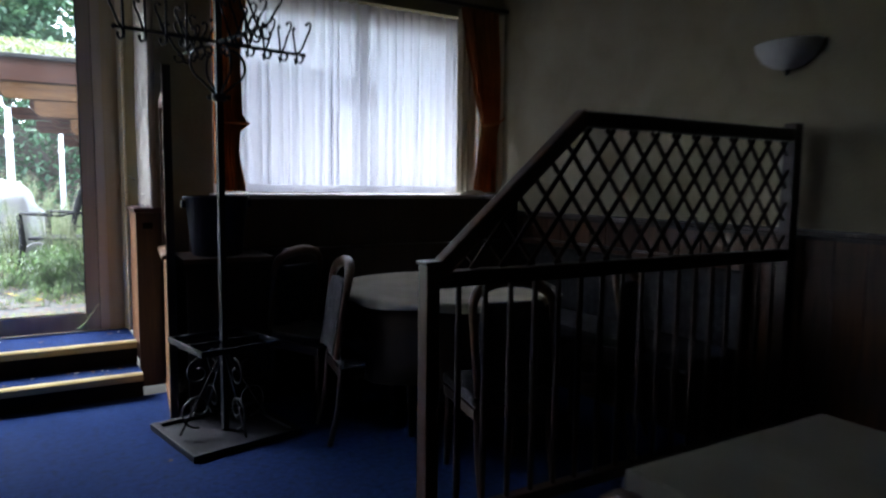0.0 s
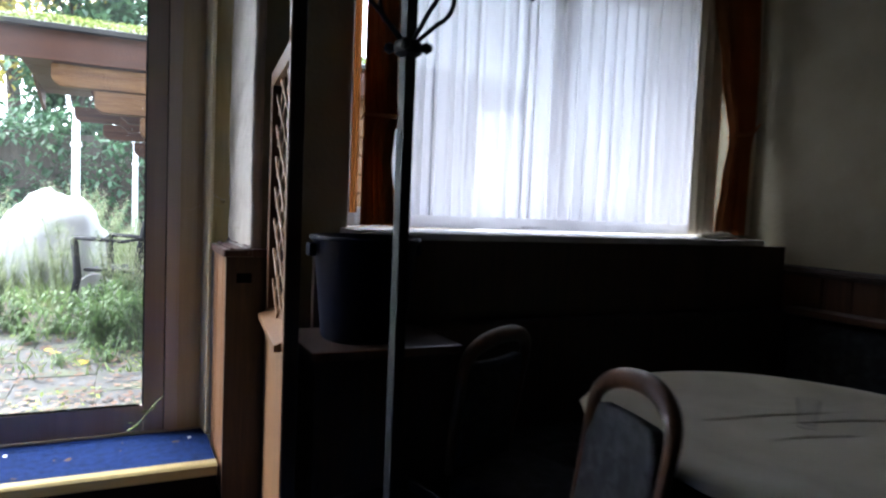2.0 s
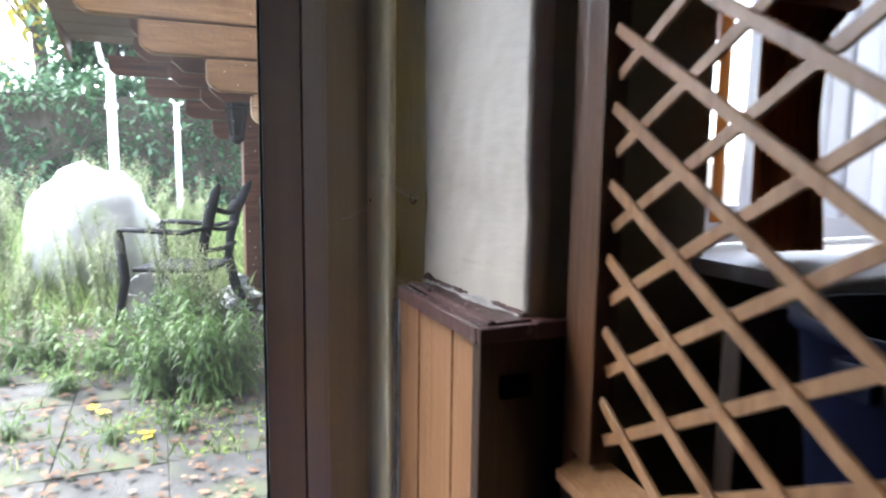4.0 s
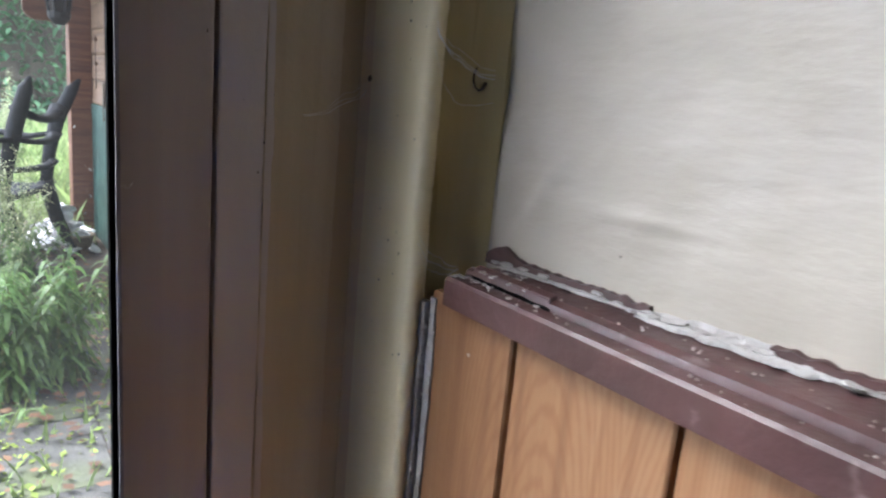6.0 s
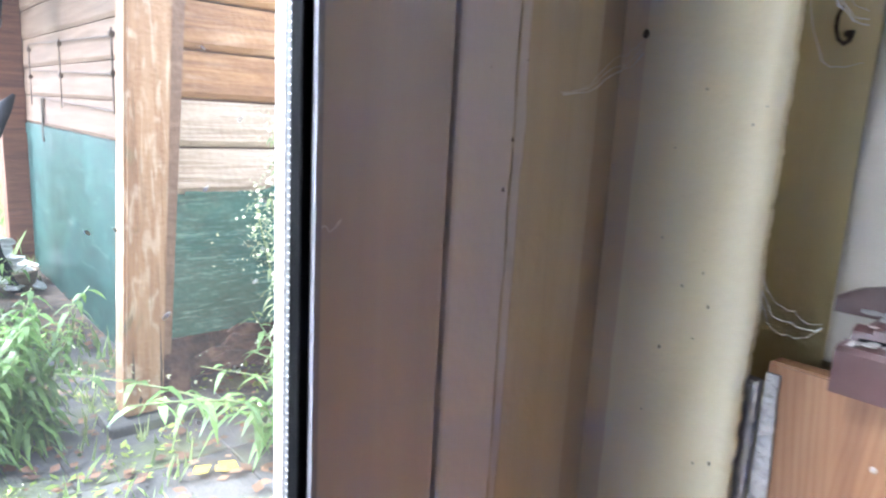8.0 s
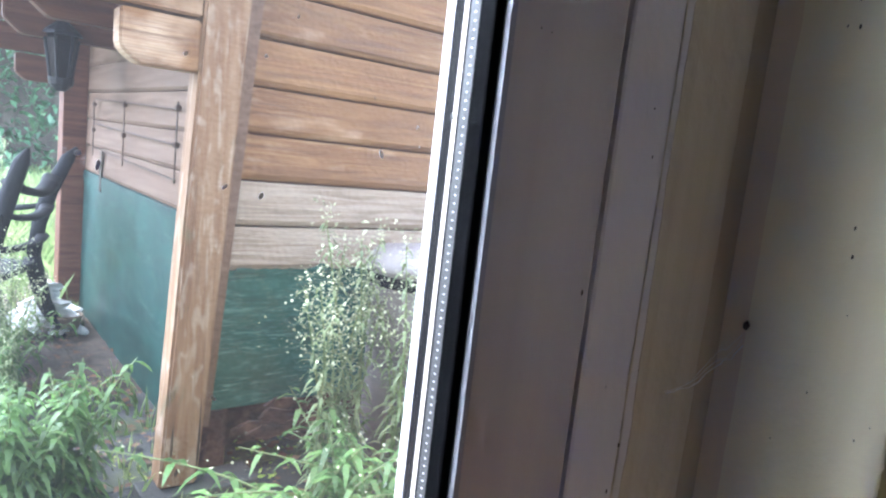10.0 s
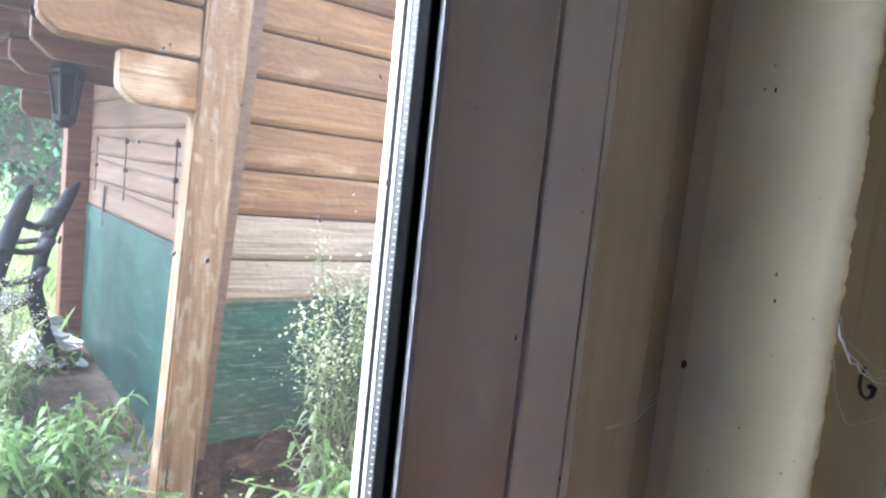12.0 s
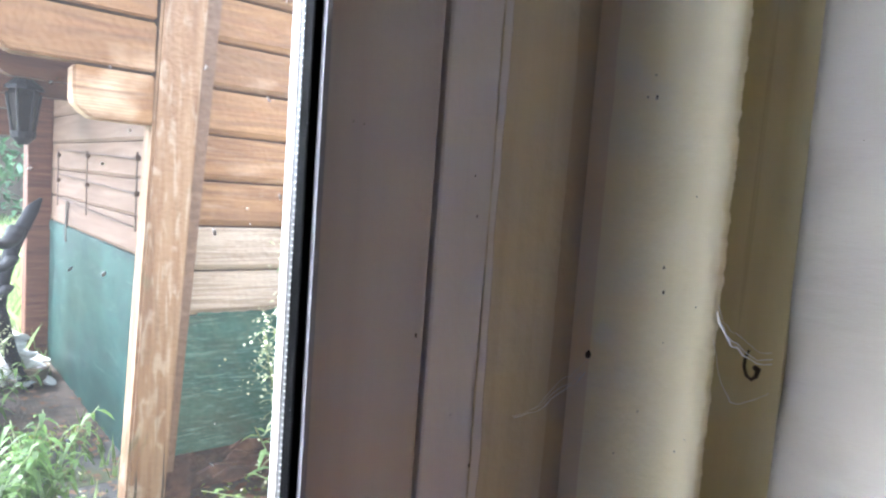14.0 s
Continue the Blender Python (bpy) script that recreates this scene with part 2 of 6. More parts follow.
def scratches(m, scale, turn, colour, lo, amount, noise_scale=1.0):
    """Adds drawn-out scuffs of another colour to a material."""
    t, N = m.node_tree, m.node_tree.nodes
    L = t.links.new
    tex, mp, no, mr, mix = (N.new(k) for k in ("ShaderNodeTexCoord", "ShaderNodeMapping", "ShaderNodeTexNoise", "ShaderNodeMapRange", "ShaderNodeMix"))
    mp.vector_type = "POINT"
    mp.inputs["Rotation"].default_value = turn
    mp.inputs["Scale"].default_value = scale
    no.inputs["Scale"].default_value, no.inputs["Detail"].default_value, no.inputs["Distortion"].default_value = noise_scale, 5, 0.8
    mr.inputs[1].default_value, mr.inputs[2].default_value, mr.inputs[4].default_value = lo, lo + 0.1, amount
    mix.data_type = "RGBA"
    L(tex.outputs["Object"], mp.inputs[0])
    L(mp.outputs[0], no.inputs["Vector"])
    L(no.outputs[0], mr.inputs[0])
    L(mr.outputs[0], mix.inputs[0])
    bsdf = N["Principled BSDF"]
    L(bsdf.inputs["Base Color"].links[0].from_socket, mix.inputs[6])
    mix.inputs[7].default_value = (*colour, 1)
    L(mix.outputs[2], bsdf.inputs["Base Color"])


PLASTER = material("cream_plaster", [(0.225, 0.19, 0.115), (0.265, 0.228, 0.145), (0.29, 0.253, 0.168)], 0.75, (3, 3, 3), 45, 0.35, stain=((0.38, 0.33, 0.23), 0.62))
# Held darker than the return's cream paint, offsetting strong door light on this wall.
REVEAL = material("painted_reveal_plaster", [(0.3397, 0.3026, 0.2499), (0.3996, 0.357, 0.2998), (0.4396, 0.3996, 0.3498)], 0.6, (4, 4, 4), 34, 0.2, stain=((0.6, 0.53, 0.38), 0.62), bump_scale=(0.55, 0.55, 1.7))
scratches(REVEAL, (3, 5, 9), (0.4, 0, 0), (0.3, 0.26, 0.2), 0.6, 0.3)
OLIVE = material("yellowed_paint", [(0.4947, 0.4008, 0.1906), (0.5936, 0.4947, 0.266), (0.653, 0.559, 0.3191)], 0.45, (10, 10, 1.5), 90, 0.1, stain=((0.28, 0.21, 0.09), 0.66))
scratches(OLIVE, (34, 34, 2.2), (0, 0, 0), (0.24, 0.15, 0.055), 0.57, 0.55)
CREAMPAINT = material("aged_cream_gloss_paint", [(0.76, 0.64, 0.38), (0.82, 0.71, 0.456), (0.85, 0.76, 0.5225)], 0.6, (14, 14, 0.9), 80, 0.12, stain=((0.4, 0.3, 0.14), 0.68))
ALU = material("bronze_anodised_aluminium", [(0.351, 0.3016, 0.273), (0.3965, 0.3445, 0.3146), (0.4355, 0.3835, 0.3536)], 0.5, (20, 20, 0.7), 120, 0.04, metal=0.15, coarse=3)
ALULIGHT = material("grey_painted_frame", [(0.4945, 0.437, 0.4025), (0.5635, 0.5025, 0.468), (0.6095, 0.5462, 0.506)], 0.5, (12, 12, 0.8), 90, 0.06, stain=((0.4, 0.32, 0.18), 0.66))
RUBBER = material("black_rubber_gasket", [(0.0006, 0.0006, 0.0009), (0.0012, 0.0012, 0.0018)], 0.85, fine=50, spec=0.04)
SPACERGREY = material("dull_perforated_spacer", [(0.0225, 0.0215, 0.0225), (0.0325, 0.031, 0.032)], 0.55, metal=0.1, fine=200)
EDGEGREY = material("pale_lavender_metal_edge", [(0.2, 0.195, 0.215), (0.25, 0.245, 0.265)], 0.5, metal=0.1, fine=150)
SPACER = material("bright_aluminium_spacer", [(0.42, 0.41, 0.42), (0.5, 0.49, 0.5)], 0.5, metal=0.1, fine=200)
CARPET = material("blue_carpet", [(0.0043, 0.0136, 0.0595), (0.0076, 0.0247, 0.1062), (0.0119, 0.0331, 0.136)], 0.95, (30, 30, 30), 500, 0.8, stain=((0.008, 0.02, 0.1), 0.62), spec=0.1)
BROWNCREAM = material("browned_cream_paint", [(0.45, 0.365, 0.235), (0.52, 0.43, 0.295), (0.57, 0.48, 0.345)], 0.55, (16, 16, 0.9), 80, 0.12, stain=((0.33, 0.25, 0.14), 0.66))
DARKCREAM = material("darker_brown_paint", [(0.42, 0.32, 0.2), (0.47, 0.365, 0.235), (0.51, 0.405, 0.27)], 0.55, (18, 18, 0.8), 80, 0.12)
PEACH = material("peach_undercoat", [(0.68, 0.53, 0.33), (0.75, 0.6, 0.39)], 0.6, (16, 16, 1.2), 80, 0.1)
scratches(BROWNCREAM, (40, 40, 1.0), (0, 0, 0), (0.42, 0.33, 0.2), 0.56, 0.3)
scratches(ALULIGHT, (70, 70, 1.2), (0, 0, 0), (0.5, 0.43, 0.32), 0.56, 0.3)
RISER = material("black_rubber_riser", [(0.003, 0.003, 0.004), (0.007, 0.006, 0.007)], 0.8, (6, 6, 6), 60, 0.15, spec=0.15)
NOSING = material("brass_stair_nosing", [(0.42, 0.33, 0.14), (0.55, 0.45, 0.22)], 0.35, (3, 40, 40), 120, 0.1, metal=0.5)
LAMINATE = material("orange_wood_laminate", [(0.19, 0.09, 0.042), (0.24, 0.12, 0.056), (0.27, 0.145, 0.073)], 0.38, (55, 55, 2.2), 70, 0.06, vary=0.06, distort=1.0)
ring_grain(LAMINATE, (0.0, 11.0, 1.3), 7.0, (0.17, 0.068, 0.026), 0.4)
MAHOGANY = material("chipped_brown_gloss_paint", [(0.0374, 0.0143, 0.0132), (0.055, 0.022, 0.0204), (0.0748, 0.0308, 0.0275)], 0.42, (8, 8, 8), 60, 0.2, stain=((0.3, 0.24, 0.23), 0.67), coarse=26)
WHITEFILL = material("flaking_white_filler", [(0.28, 0.26, 0.24), (0.44, 0.42, 0.4)], 0.8, (20, 20, 20), 90, 0.9)
DARKWOOD = material("dark_stained_wood", [(0.014, 0.0065, 0.004), (0.027, 0.012, 0.007), (0.042, 0.019, 0.011)], 0.4, (45, 45, 2.5), 60, 0.12, vary=0.12, distort=1.5)
MIDWOOD = material("red_brown_varnished_wood", [(0.045, 0.018, 0.008), (0.075, 0.031, 0.013), (0.105, 0.046, 0.021)], 0.35, (45, 45, 2.5), 60, 0.12, vary=0.1, distort=1.5)
PINE = material("honey_pine", [(0.1674, 0.0775, 0.031), (0.2356, 0.1178, 0.0496), (0.2852, 0.155, 0.0744)], 0.4, (50, 50, 2.4), 60, 0.1, vary=0.08, distort=1.8)
IRON = material("black_wrought_iron", [(0.005, 0.005, 0.007), (0.011, 0.011, 0.015)], 0.5, (30, 30, 30), 150, 0.25, spec=0.3)
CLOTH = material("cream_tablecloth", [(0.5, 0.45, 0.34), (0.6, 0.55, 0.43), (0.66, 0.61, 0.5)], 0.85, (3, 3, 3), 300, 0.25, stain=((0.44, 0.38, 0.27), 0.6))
UNDERCLOTH = material("dark_brown_undercloth", [(0.02, 0.011, 0.008), (0.035, 0.02, 0.014), (0.05, 0.03, 0.021)], 0.9, (6, 6, 2), 300, 0.25)
# Cream cloth again, with the front table's dimness put into its colour.
DIMCLOTH = material("shaded_cream_tablecloth", [(0.17, 0.155, 0.12), (0.21, 0.19, 0.15), (0.25, 0.23, 0.185)], 0.85, (3, 3, 3), 300, 0.25)
UPHOL = material("grey_blue_patterned_upholstery", [(0.017, 0.017, 0.021), (0.034, 0.034, 0.04), (0.06, 0.06, 0.067)], 0.9, (22, 22, 22), 350, 0.4)
DRAPE = leafy("rust_velvet_curtain", [(0.26, 0.08, 0.018), (0.38, 0.13, 0.03), (0.46, 0.17, 0.042)], 0.5, 0.8, 0.05)
LINING = material("cream_curtain_lining", [(0.62, 0.54, 0.38), (0.74, 0.67, 0.5)], 0.9, (20, 20, 0.5), 250, 0.2)
NET = sheer_mat("white_net_curtain", (0.68, 0.68, 0.72))
WHITEPVC = material("white_window_frame_paint", [(0.7, 0.7, 0.72), (0.8, 0.8, 0.82)], 0.35, fine=60, bump=0.03)
SILLSTONE = material("white_sill_paint", [(0.6, 0.58, 0.57), (0.75, 0.74, 0.74)], 0.4, (6, 6, 6), 60, 0.15)
GLASS = glass_mat("clear_glass")
DOORGLASS = glass_mat("dusty_door_glass", dust=0.005)
TUMBLER = glass_mat("tumbler_glass", (0.99, 0.99, 1.0), 0.02)
SMOKED = glass_mat("smoked_lantern_glass", (0.3, 0.31, 0.33), 0.1)
BLUEPLASTIC = material("dark_blue_plastic", [(0.002, 0.003, 0.014), (0.003, 0.006, 0.026)], 0.6, fine=60, bump=0.05, spec=0.2)
CEILING = material("ceiling_paint", [(0.42, 0.4, 0.34), (0.5, 0.48, 0.42)], 0.8, fine=40, bump=0.2)
SCONCE = material("frosted_sconce_glass", [(0.5, 0.5, 0.5), (0.62, 0.62, 0.62)], 0.45, fine=40, bump=0.05)
COBWEB = material("dusty_cobweb", [(0.7, 0.7, 0.7), (0.85, 0.85, 0.85)], 0.9, fine=60, bump=0.0)
SPECK = material("dark_fly_speck", [(0.03, 0.02, 0.012), (0.07, 0.045, 0.025)], 0.7, fine=60, bump=0.1)
SHEDWOOD = material("weathered_orange_shed_board", [(0.1011, 0.0448, 0.0134), (0.1707, 0.0843, 0.0277), (0.2276, 0.1251, 0.0462)], 0.7, (2.2, 30, 42), 60, 0.4, vary=0.14, distort=1.5, stain=((0.6, 0.47, 0.33), 0.6), coarse=2.2)
ring_grain(SHEDWOOD, (1.1, 0.0, 14.0), 3.0, (0.17, 0.065, 0.024), 0.35)
scratches(SHEDWOOD, (2.5, 2.5, 26), (0, 0.02, 0), (0.11, 0.055, 0.028), 0.6, 0.75)
scratches(SHEDWOOD, (3.5, 3.5, 12), (0, -0.03, 0), (0.42, 0.3, 0.2), 0.62, 0.3)
SHEDPALE = material("bare_bleached_shed_board", [(0.1716, 0.1201, 0.0789), (0.2814, 0.2196, 0.1613), (0.3432, 0.2814, 0.2196)], 0.8, (2.2, 30, 42), 60, 0.5, vary=0.1, distort=1.5, stain=((0.5, 0.32, 0.17), 0.62))
# Red-brown stain, its colour deepened for the shade under the shed roof.
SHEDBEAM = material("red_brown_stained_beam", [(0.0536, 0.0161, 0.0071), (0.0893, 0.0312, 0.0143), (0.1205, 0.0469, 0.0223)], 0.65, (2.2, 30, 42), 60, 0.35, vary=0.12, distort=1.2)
SHEDPOST = material("peeling_honey_post", [(0.1269, 0.0621, 0.0254), (0.1904, 0.1058, 0.0507), (0.2398, 0.1495, 0.0811)], 0.7, (38, 38, 2.0), 70, 0.4, stain=((0.4, 0.32, 0.25), 0.6), coarse=9)
SHEDSIDE = material("pinkish_faded_side_board", [(0.09, 0.0503, 0.0273), (0.1259, 0.0733, 0.0437), (0.1547, 0.0963, 0.0601)], 0.75, (30, 2.2, 42), 60, 0.4, vary=0.08, stain=((0.3, 0.22, 0.17), 0.6))
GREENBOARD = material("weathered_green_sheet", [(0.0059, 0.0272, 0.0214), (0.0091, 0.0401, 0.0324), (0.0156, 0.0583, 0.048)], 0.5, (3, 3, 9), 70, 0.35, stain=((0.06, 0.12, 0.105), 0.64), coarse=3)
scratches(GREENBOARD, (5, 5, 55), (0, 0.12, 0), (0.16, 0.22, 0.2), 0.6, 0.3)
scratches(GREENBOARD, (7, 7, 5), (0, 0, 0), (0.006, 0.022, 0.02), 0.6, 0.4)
# Brighter copy of the side green, as the front catches less light.
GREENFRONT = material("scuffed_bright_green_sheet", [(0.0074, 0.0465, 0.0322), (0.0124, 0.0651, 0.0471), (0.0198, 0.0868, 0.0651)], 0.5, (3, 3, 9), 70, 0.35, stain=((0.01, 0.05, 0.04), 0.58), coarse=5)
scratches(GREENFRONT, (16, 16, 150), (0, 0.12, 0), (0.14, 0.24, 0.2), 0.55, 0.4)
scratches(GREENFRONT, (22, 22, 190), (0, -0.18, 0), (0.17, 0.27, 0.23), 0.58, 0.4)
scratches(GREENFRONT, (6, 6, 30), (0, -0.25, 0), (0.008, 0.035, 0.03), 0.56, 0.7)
scratches(SHEDPALE, (3, 3, 22), (0, 0.03, 0), (0.13, 0.085, 0.05), 0.62, 0.7)
scratches(SHEDPOST, (9, 9, 4), (0, 0, 0), (0.09, 0.085, 0.04), 0.62, 0.7)
scratches(SHEDPOST, (40, 40, 9), (0, 0.05, 0), (0.33, 0.26, 0.19), 0.54, 0.5, 1.0)
scratches(SHEDPOST, (70, 70, 3), (0, 0, 0), (0.12, 0.07, 0.035), 0.6, 0.6)
ROTTEN = material("rotten_red_brown_wood", [(0.0165, 0.0088, 0.0066), (0.0495, 0.0193, 0.0121), (0.11, 0.055, 0.0358)], 0.9, (16, 16, 24), 60, 0.9)
SOIL = material("damp_dark_soil", [(0.03, 0.022, 0.016), (0.06, 0.045, 0.033), (0.09, 0.065, 0.045)], 0.9, (14, 14, 14), 60, 0.9)
SLAB = material("damp_concrete_slab", [(0.03, 0.0288, 0.0258), (0.051, 0.0492, 0.0444), (0.078, 0.075, 0.069)], 0.75, (6, 6, 6), 90, 0.5, vary=0.12, stain=((0.07, 0.085, 0.03), 0.52), coarse=2.5)
MOSS = leafy("bright_moss", [(0.12, 0.17, 0.03), (0.2, 0.26, 0.05), (0.27, 0.3, 0.08)], 0.2, 0.9)
ROOFFELT = material("dark_roof_felt", [(0.03, 0.03, 0.028), (0.06, 0.06, 0.055)], 0.85, (5, 5, 5), 60, 0.5, stain=((0.2, 0.25, 0.07), 0.5))
BINGREY = material("grey_plastic_bin", [(0.17, 0.1445, 0.1403), (0.221, 0.1955, 0.187)], 0.5, fine=40, bump=0.08)
BLACKPLASTIC = material("black_garden_plastic", [(0.006, 0.0065, 0.009), (0.012, 0.013, 0.017)], 0.65, fine=60, bump=0.05, spec=0.25)
WHITEPAINT = material("white_painted_pole", [(0.7, 0.7, 0.7), (0.8, 0.8, 0.8)], 0.4, fine=40, bump=0.05)
TARP = material("white_tarpaulin", [(0.3069, 0.3069, 0.2929), (0.372, 0.372, 0.3627)], 0.55, (4, 4, 4), 20, 0.6, stain=((0.34, 0.38, 0.27), 0.5), coarse=4)
LEAFGREEN = leafy("weed_leaf_green", [(0.072, 0.136, 0.036), (0.112, 0.192, 0.056), (0.152, 0.24, 0.08)], 0.45)
LEAFPALE = leafy("pale_weed_flower", [(0.4, 0.42, 0.24), (0.52, 0.54, 0.36)], 0.4)
LEAFDARK = leafy("dark_hedge_leaf", [(0.04, 0.095, 0.05), (0.07, 0.145, 0.07), (0.11, 0.19, 0.085)], 0.3)
LEAFYELLOW = leafy("autumn_yellow_leaf", [(0.3, 0.27, 0.05), (0.42, 0.36, 0.08)], 0.45)
LITTER = leafy("fallen_brown_leaf", [(0.0691, 0.0311, 0.0156), (0.1296, 0.0691, 0.0363), (0.2246, 0.1555, 0.1037)], 0.15, 0.8)
YELLOWLEAF = leafy("fallen_yellow_leaf", [(0.6, 0.4, 0.03), (0.7, 0.5, 0.06)], 0.2, 0.7)
LEAFSAGE = leafy("pale_sage_weed_leaf", [(0.1445, 0.1785, 0.085), (0.2125, 0.2635, 0.1275), (0.2805, 0.323, 0.1785)], 0.45)
GRASS = leafy("garden_grass", [(0.12, 0.18, 0.06), (0.2, 0.27, 0.1), (0.3, 0.33, 0.16)], 0.4, 0.8)
BARK = material("grey_bark", [(0.05, 0.04, 0.03), (0.1, 0.085, 0.065)], 0.9, (12, 12, 3), 50, 0.8)
STEM = material("green_weed_stem", [(0.1, 0.14, 0.05), (0.17, 0.2, 0.08)], 0.6, fine=50)
WIRE = material("rusty_wire", [(0.05, 0.03, 0.02), (0.1, 0.06, 0.04)], 0.7, fine=90)
PAPER = material("white_litter_plastic", [(0.7, 0.7, 0.72), (0.85, 0.85, 0.87)], 0.5, fine=30, bump=0.3)

# ---- setting: the room ----
CEIL = 2.95


def structure(name, bm, mat, label, category, smooth=False):
    return tagged(part(name, bm, mat, None, "", smooth), label, category, kind="structure")


structure("floor", box(-3.6, 3.62, -2.6, 5.3, -0.12, 0.0), CARPET, "worn blue carpet floor with scattered debris", "floor")
structure("ceiling", box(-3.8, 3.9, -2.8, 6.4, CEIL, CEIL + 0.15), CEILING, "plain cream painted ceiling", "ceiling")
# Never in view; made dark so that less light bounces into the room.
structure("wall_south", box(-3.6, 3.62, -2.8, -2.6, 0, CEIL), DARKWOOD, "unseen closing wall, dark wood to cut bounced light", "wall")
structure("wall_west", box(-3.8, -3.6, -2.8, 6.4, 0, CEIL), PLASTER, "plain cream plaster side wall", "wall")
wall_east = structure("wall_east", box(3.62, 3.9, -2.8, 6.4, 0, CEIL), PLASTER, "cream plaster wall with wood-panelled lower half", "wall")
structure("wall_door_west", box(-3.6, -3.46, 5.9, 6.3, 0, CEIL), PLASTER, "cream plaster wall beside the glass door", "wall")
structure("wall_door_lintel", box(-3.46, 0.76, 5.98, 6.3, 2.72, CEIL), PLASTER, "plaster lintel above the glass door", "wall")

# window wall with its opening
WX0, WX1, WZ0, WZ1, WY = 1.2, 3.46, 1.3, 2.74, 5.515
bm = box(0.818, WX0, WY, 6.2, 0, CEIL)
box(WX1, 3.62, WY, 6.2, 0, CEIL, bm=bm)
box(WX0, WX1, WY, 6.2, 0, WZ0 - 0.03, bm=bm)
box(WX0, WX1, WY, 6.2, WZ1, CEIL, bm=bm)
wall_window = structure("wall_window", bm, PLASTER, "cream plaster window wall above a dark bench", "wall")

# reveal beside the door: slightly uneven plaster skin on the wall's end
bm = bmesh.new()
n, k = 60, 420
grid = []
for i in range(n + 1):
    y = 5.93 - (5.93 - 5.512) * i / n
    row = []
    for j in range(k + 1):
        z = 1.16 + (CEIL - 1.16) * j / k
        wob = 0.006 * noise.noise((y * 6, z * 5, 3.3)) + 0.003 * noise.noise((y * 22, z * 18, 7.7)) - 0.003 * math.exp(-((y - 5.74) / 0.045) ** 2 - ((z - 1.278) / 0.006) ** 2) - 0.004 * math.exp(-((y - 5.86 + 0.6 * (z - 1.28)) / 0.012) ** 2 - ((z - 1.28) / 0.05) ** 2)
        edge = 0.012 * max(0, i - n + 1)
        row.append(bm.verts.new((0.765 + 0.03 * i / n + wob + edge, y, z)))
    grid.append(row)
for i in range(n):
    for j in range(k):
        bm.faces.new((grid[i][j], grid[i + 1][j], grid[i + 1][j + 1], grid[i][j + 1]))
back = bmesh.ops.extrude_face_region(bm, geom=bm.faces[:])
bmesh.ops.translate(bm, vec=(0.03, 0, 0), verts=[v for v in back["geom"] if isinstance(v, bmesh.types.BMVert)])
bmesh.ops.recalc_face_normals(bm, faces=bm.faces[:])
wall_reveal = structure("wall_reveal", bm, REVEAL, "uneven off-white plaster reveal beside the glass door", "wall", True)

# plaster return and sunken yellowed strip between the door frame and the reveal
bm = bmesh.new()
prof = [(0.6655, 6.0545), (0.672, 6.03), (0.678, 6.005), (0.681, 5.98), (0.682, 5.96), (0.6845, 5.948)]
rows = []
for j in range(901):
    z = 0.3 + 2.42 * j / 900
    rag = 0.0016 * noise.noise((0, 0, z * 18)) + 0.0017 * noise.noise((0, 5, z * 90)) + 0.0014 * noise.noise((0, 9, z * 260))
    rows.append([bm.verts.new((x, y + (rag if q >= 4 else 0), z)) for q, (x, y) in enumerate(prof)] + [bm.verts.new((0.70, 5.9505 + rag, z)), bm.verts.new((0.70, 6.06, z))])
for a, b in zip(rows, rows[1:]):
    for q in range(len(a) - 1):
        bm.faces.new((a[q], a[q + 1], b[q + 1], b[q]))
structure("wall_plaster_return", bm, CREAMPAINT, "rounded cream painted plaster strip with a ragged edge", "wall", True)
bm = bmesh.new()
rows = []
for j in range(401):
    z = 0.3 + 2.42 * j / 400
    w = 0.016 + 0.002 * noise.noise((2, 0, z * 3)) + 0.001 * noise.noise((2, 5, z * 30))
    rows.append([bm.verts.new((0.6655 - 0.0008 + 0.264 * q * w, 6.0545 - q * w, z)) for q in (0.0, 0.5, 1.0)])
for a, b in zip(rows, rows[1:]):
    for q in range(2):
        bm.faces.new((a[q], a[q + 1], b[q + 1], b[q]))
structure("trim_corner_paint", bm, PEACH, "peach undercoat showing along the door corner", "paint", True)
structure("wall_sunken_strip", prism([(0.7015, 5.984), (0.712, 5.973), (0.735, 5.952), (0.7635, 5.9285), (0.79, 5.9285), (0.79, 6.2), (0.7015, 6.2)], "z", 0.3, 2.72), OLIVE, "sunken yellowed painted strip beside the door", "wall")

# ---- steps and landing ----
bm = box(-3.59, 0.69, 5.28, 5.9, -0.05, 0.135)
box(-3.59, 0.69, 5.565, 6.3, 0.136, 0.288, bm=bm)
steps = structure("floor_steps", bm, RISER, "two low carpeted steps up to the glass door", "steps")
for y0, y1, z in ((5.28, 5.565, 0.136), (5.565, 6.03, 0.289)):
    part("carpet_tread", box(-3.585, 0.688, y0 + 0.03, y1, z, z + 0.012), CARPET, steps, "blue carpet tread with debris")
    part("nosing", prism([(y0 - 0.018, z - 0.03), (y0 - 0.004, z - 0.03), (y0 - 0.002, z - 0.004), (y0 + 0.042, z + 0.0), (y0 + 0.042, z + 0.016), (y0 - 0.008, z + 0.017), (y0 - 0.018, z + 0.008)], "x", -3.588, 0.689), NOSING, steps, "dull brass stair nosing")


# ---- glass door ----
def frame_bar(x0, x1, y0, y1, z0, z1, b=0.003):
    return box(x0, x1, y0, y1, z0, z1, b)


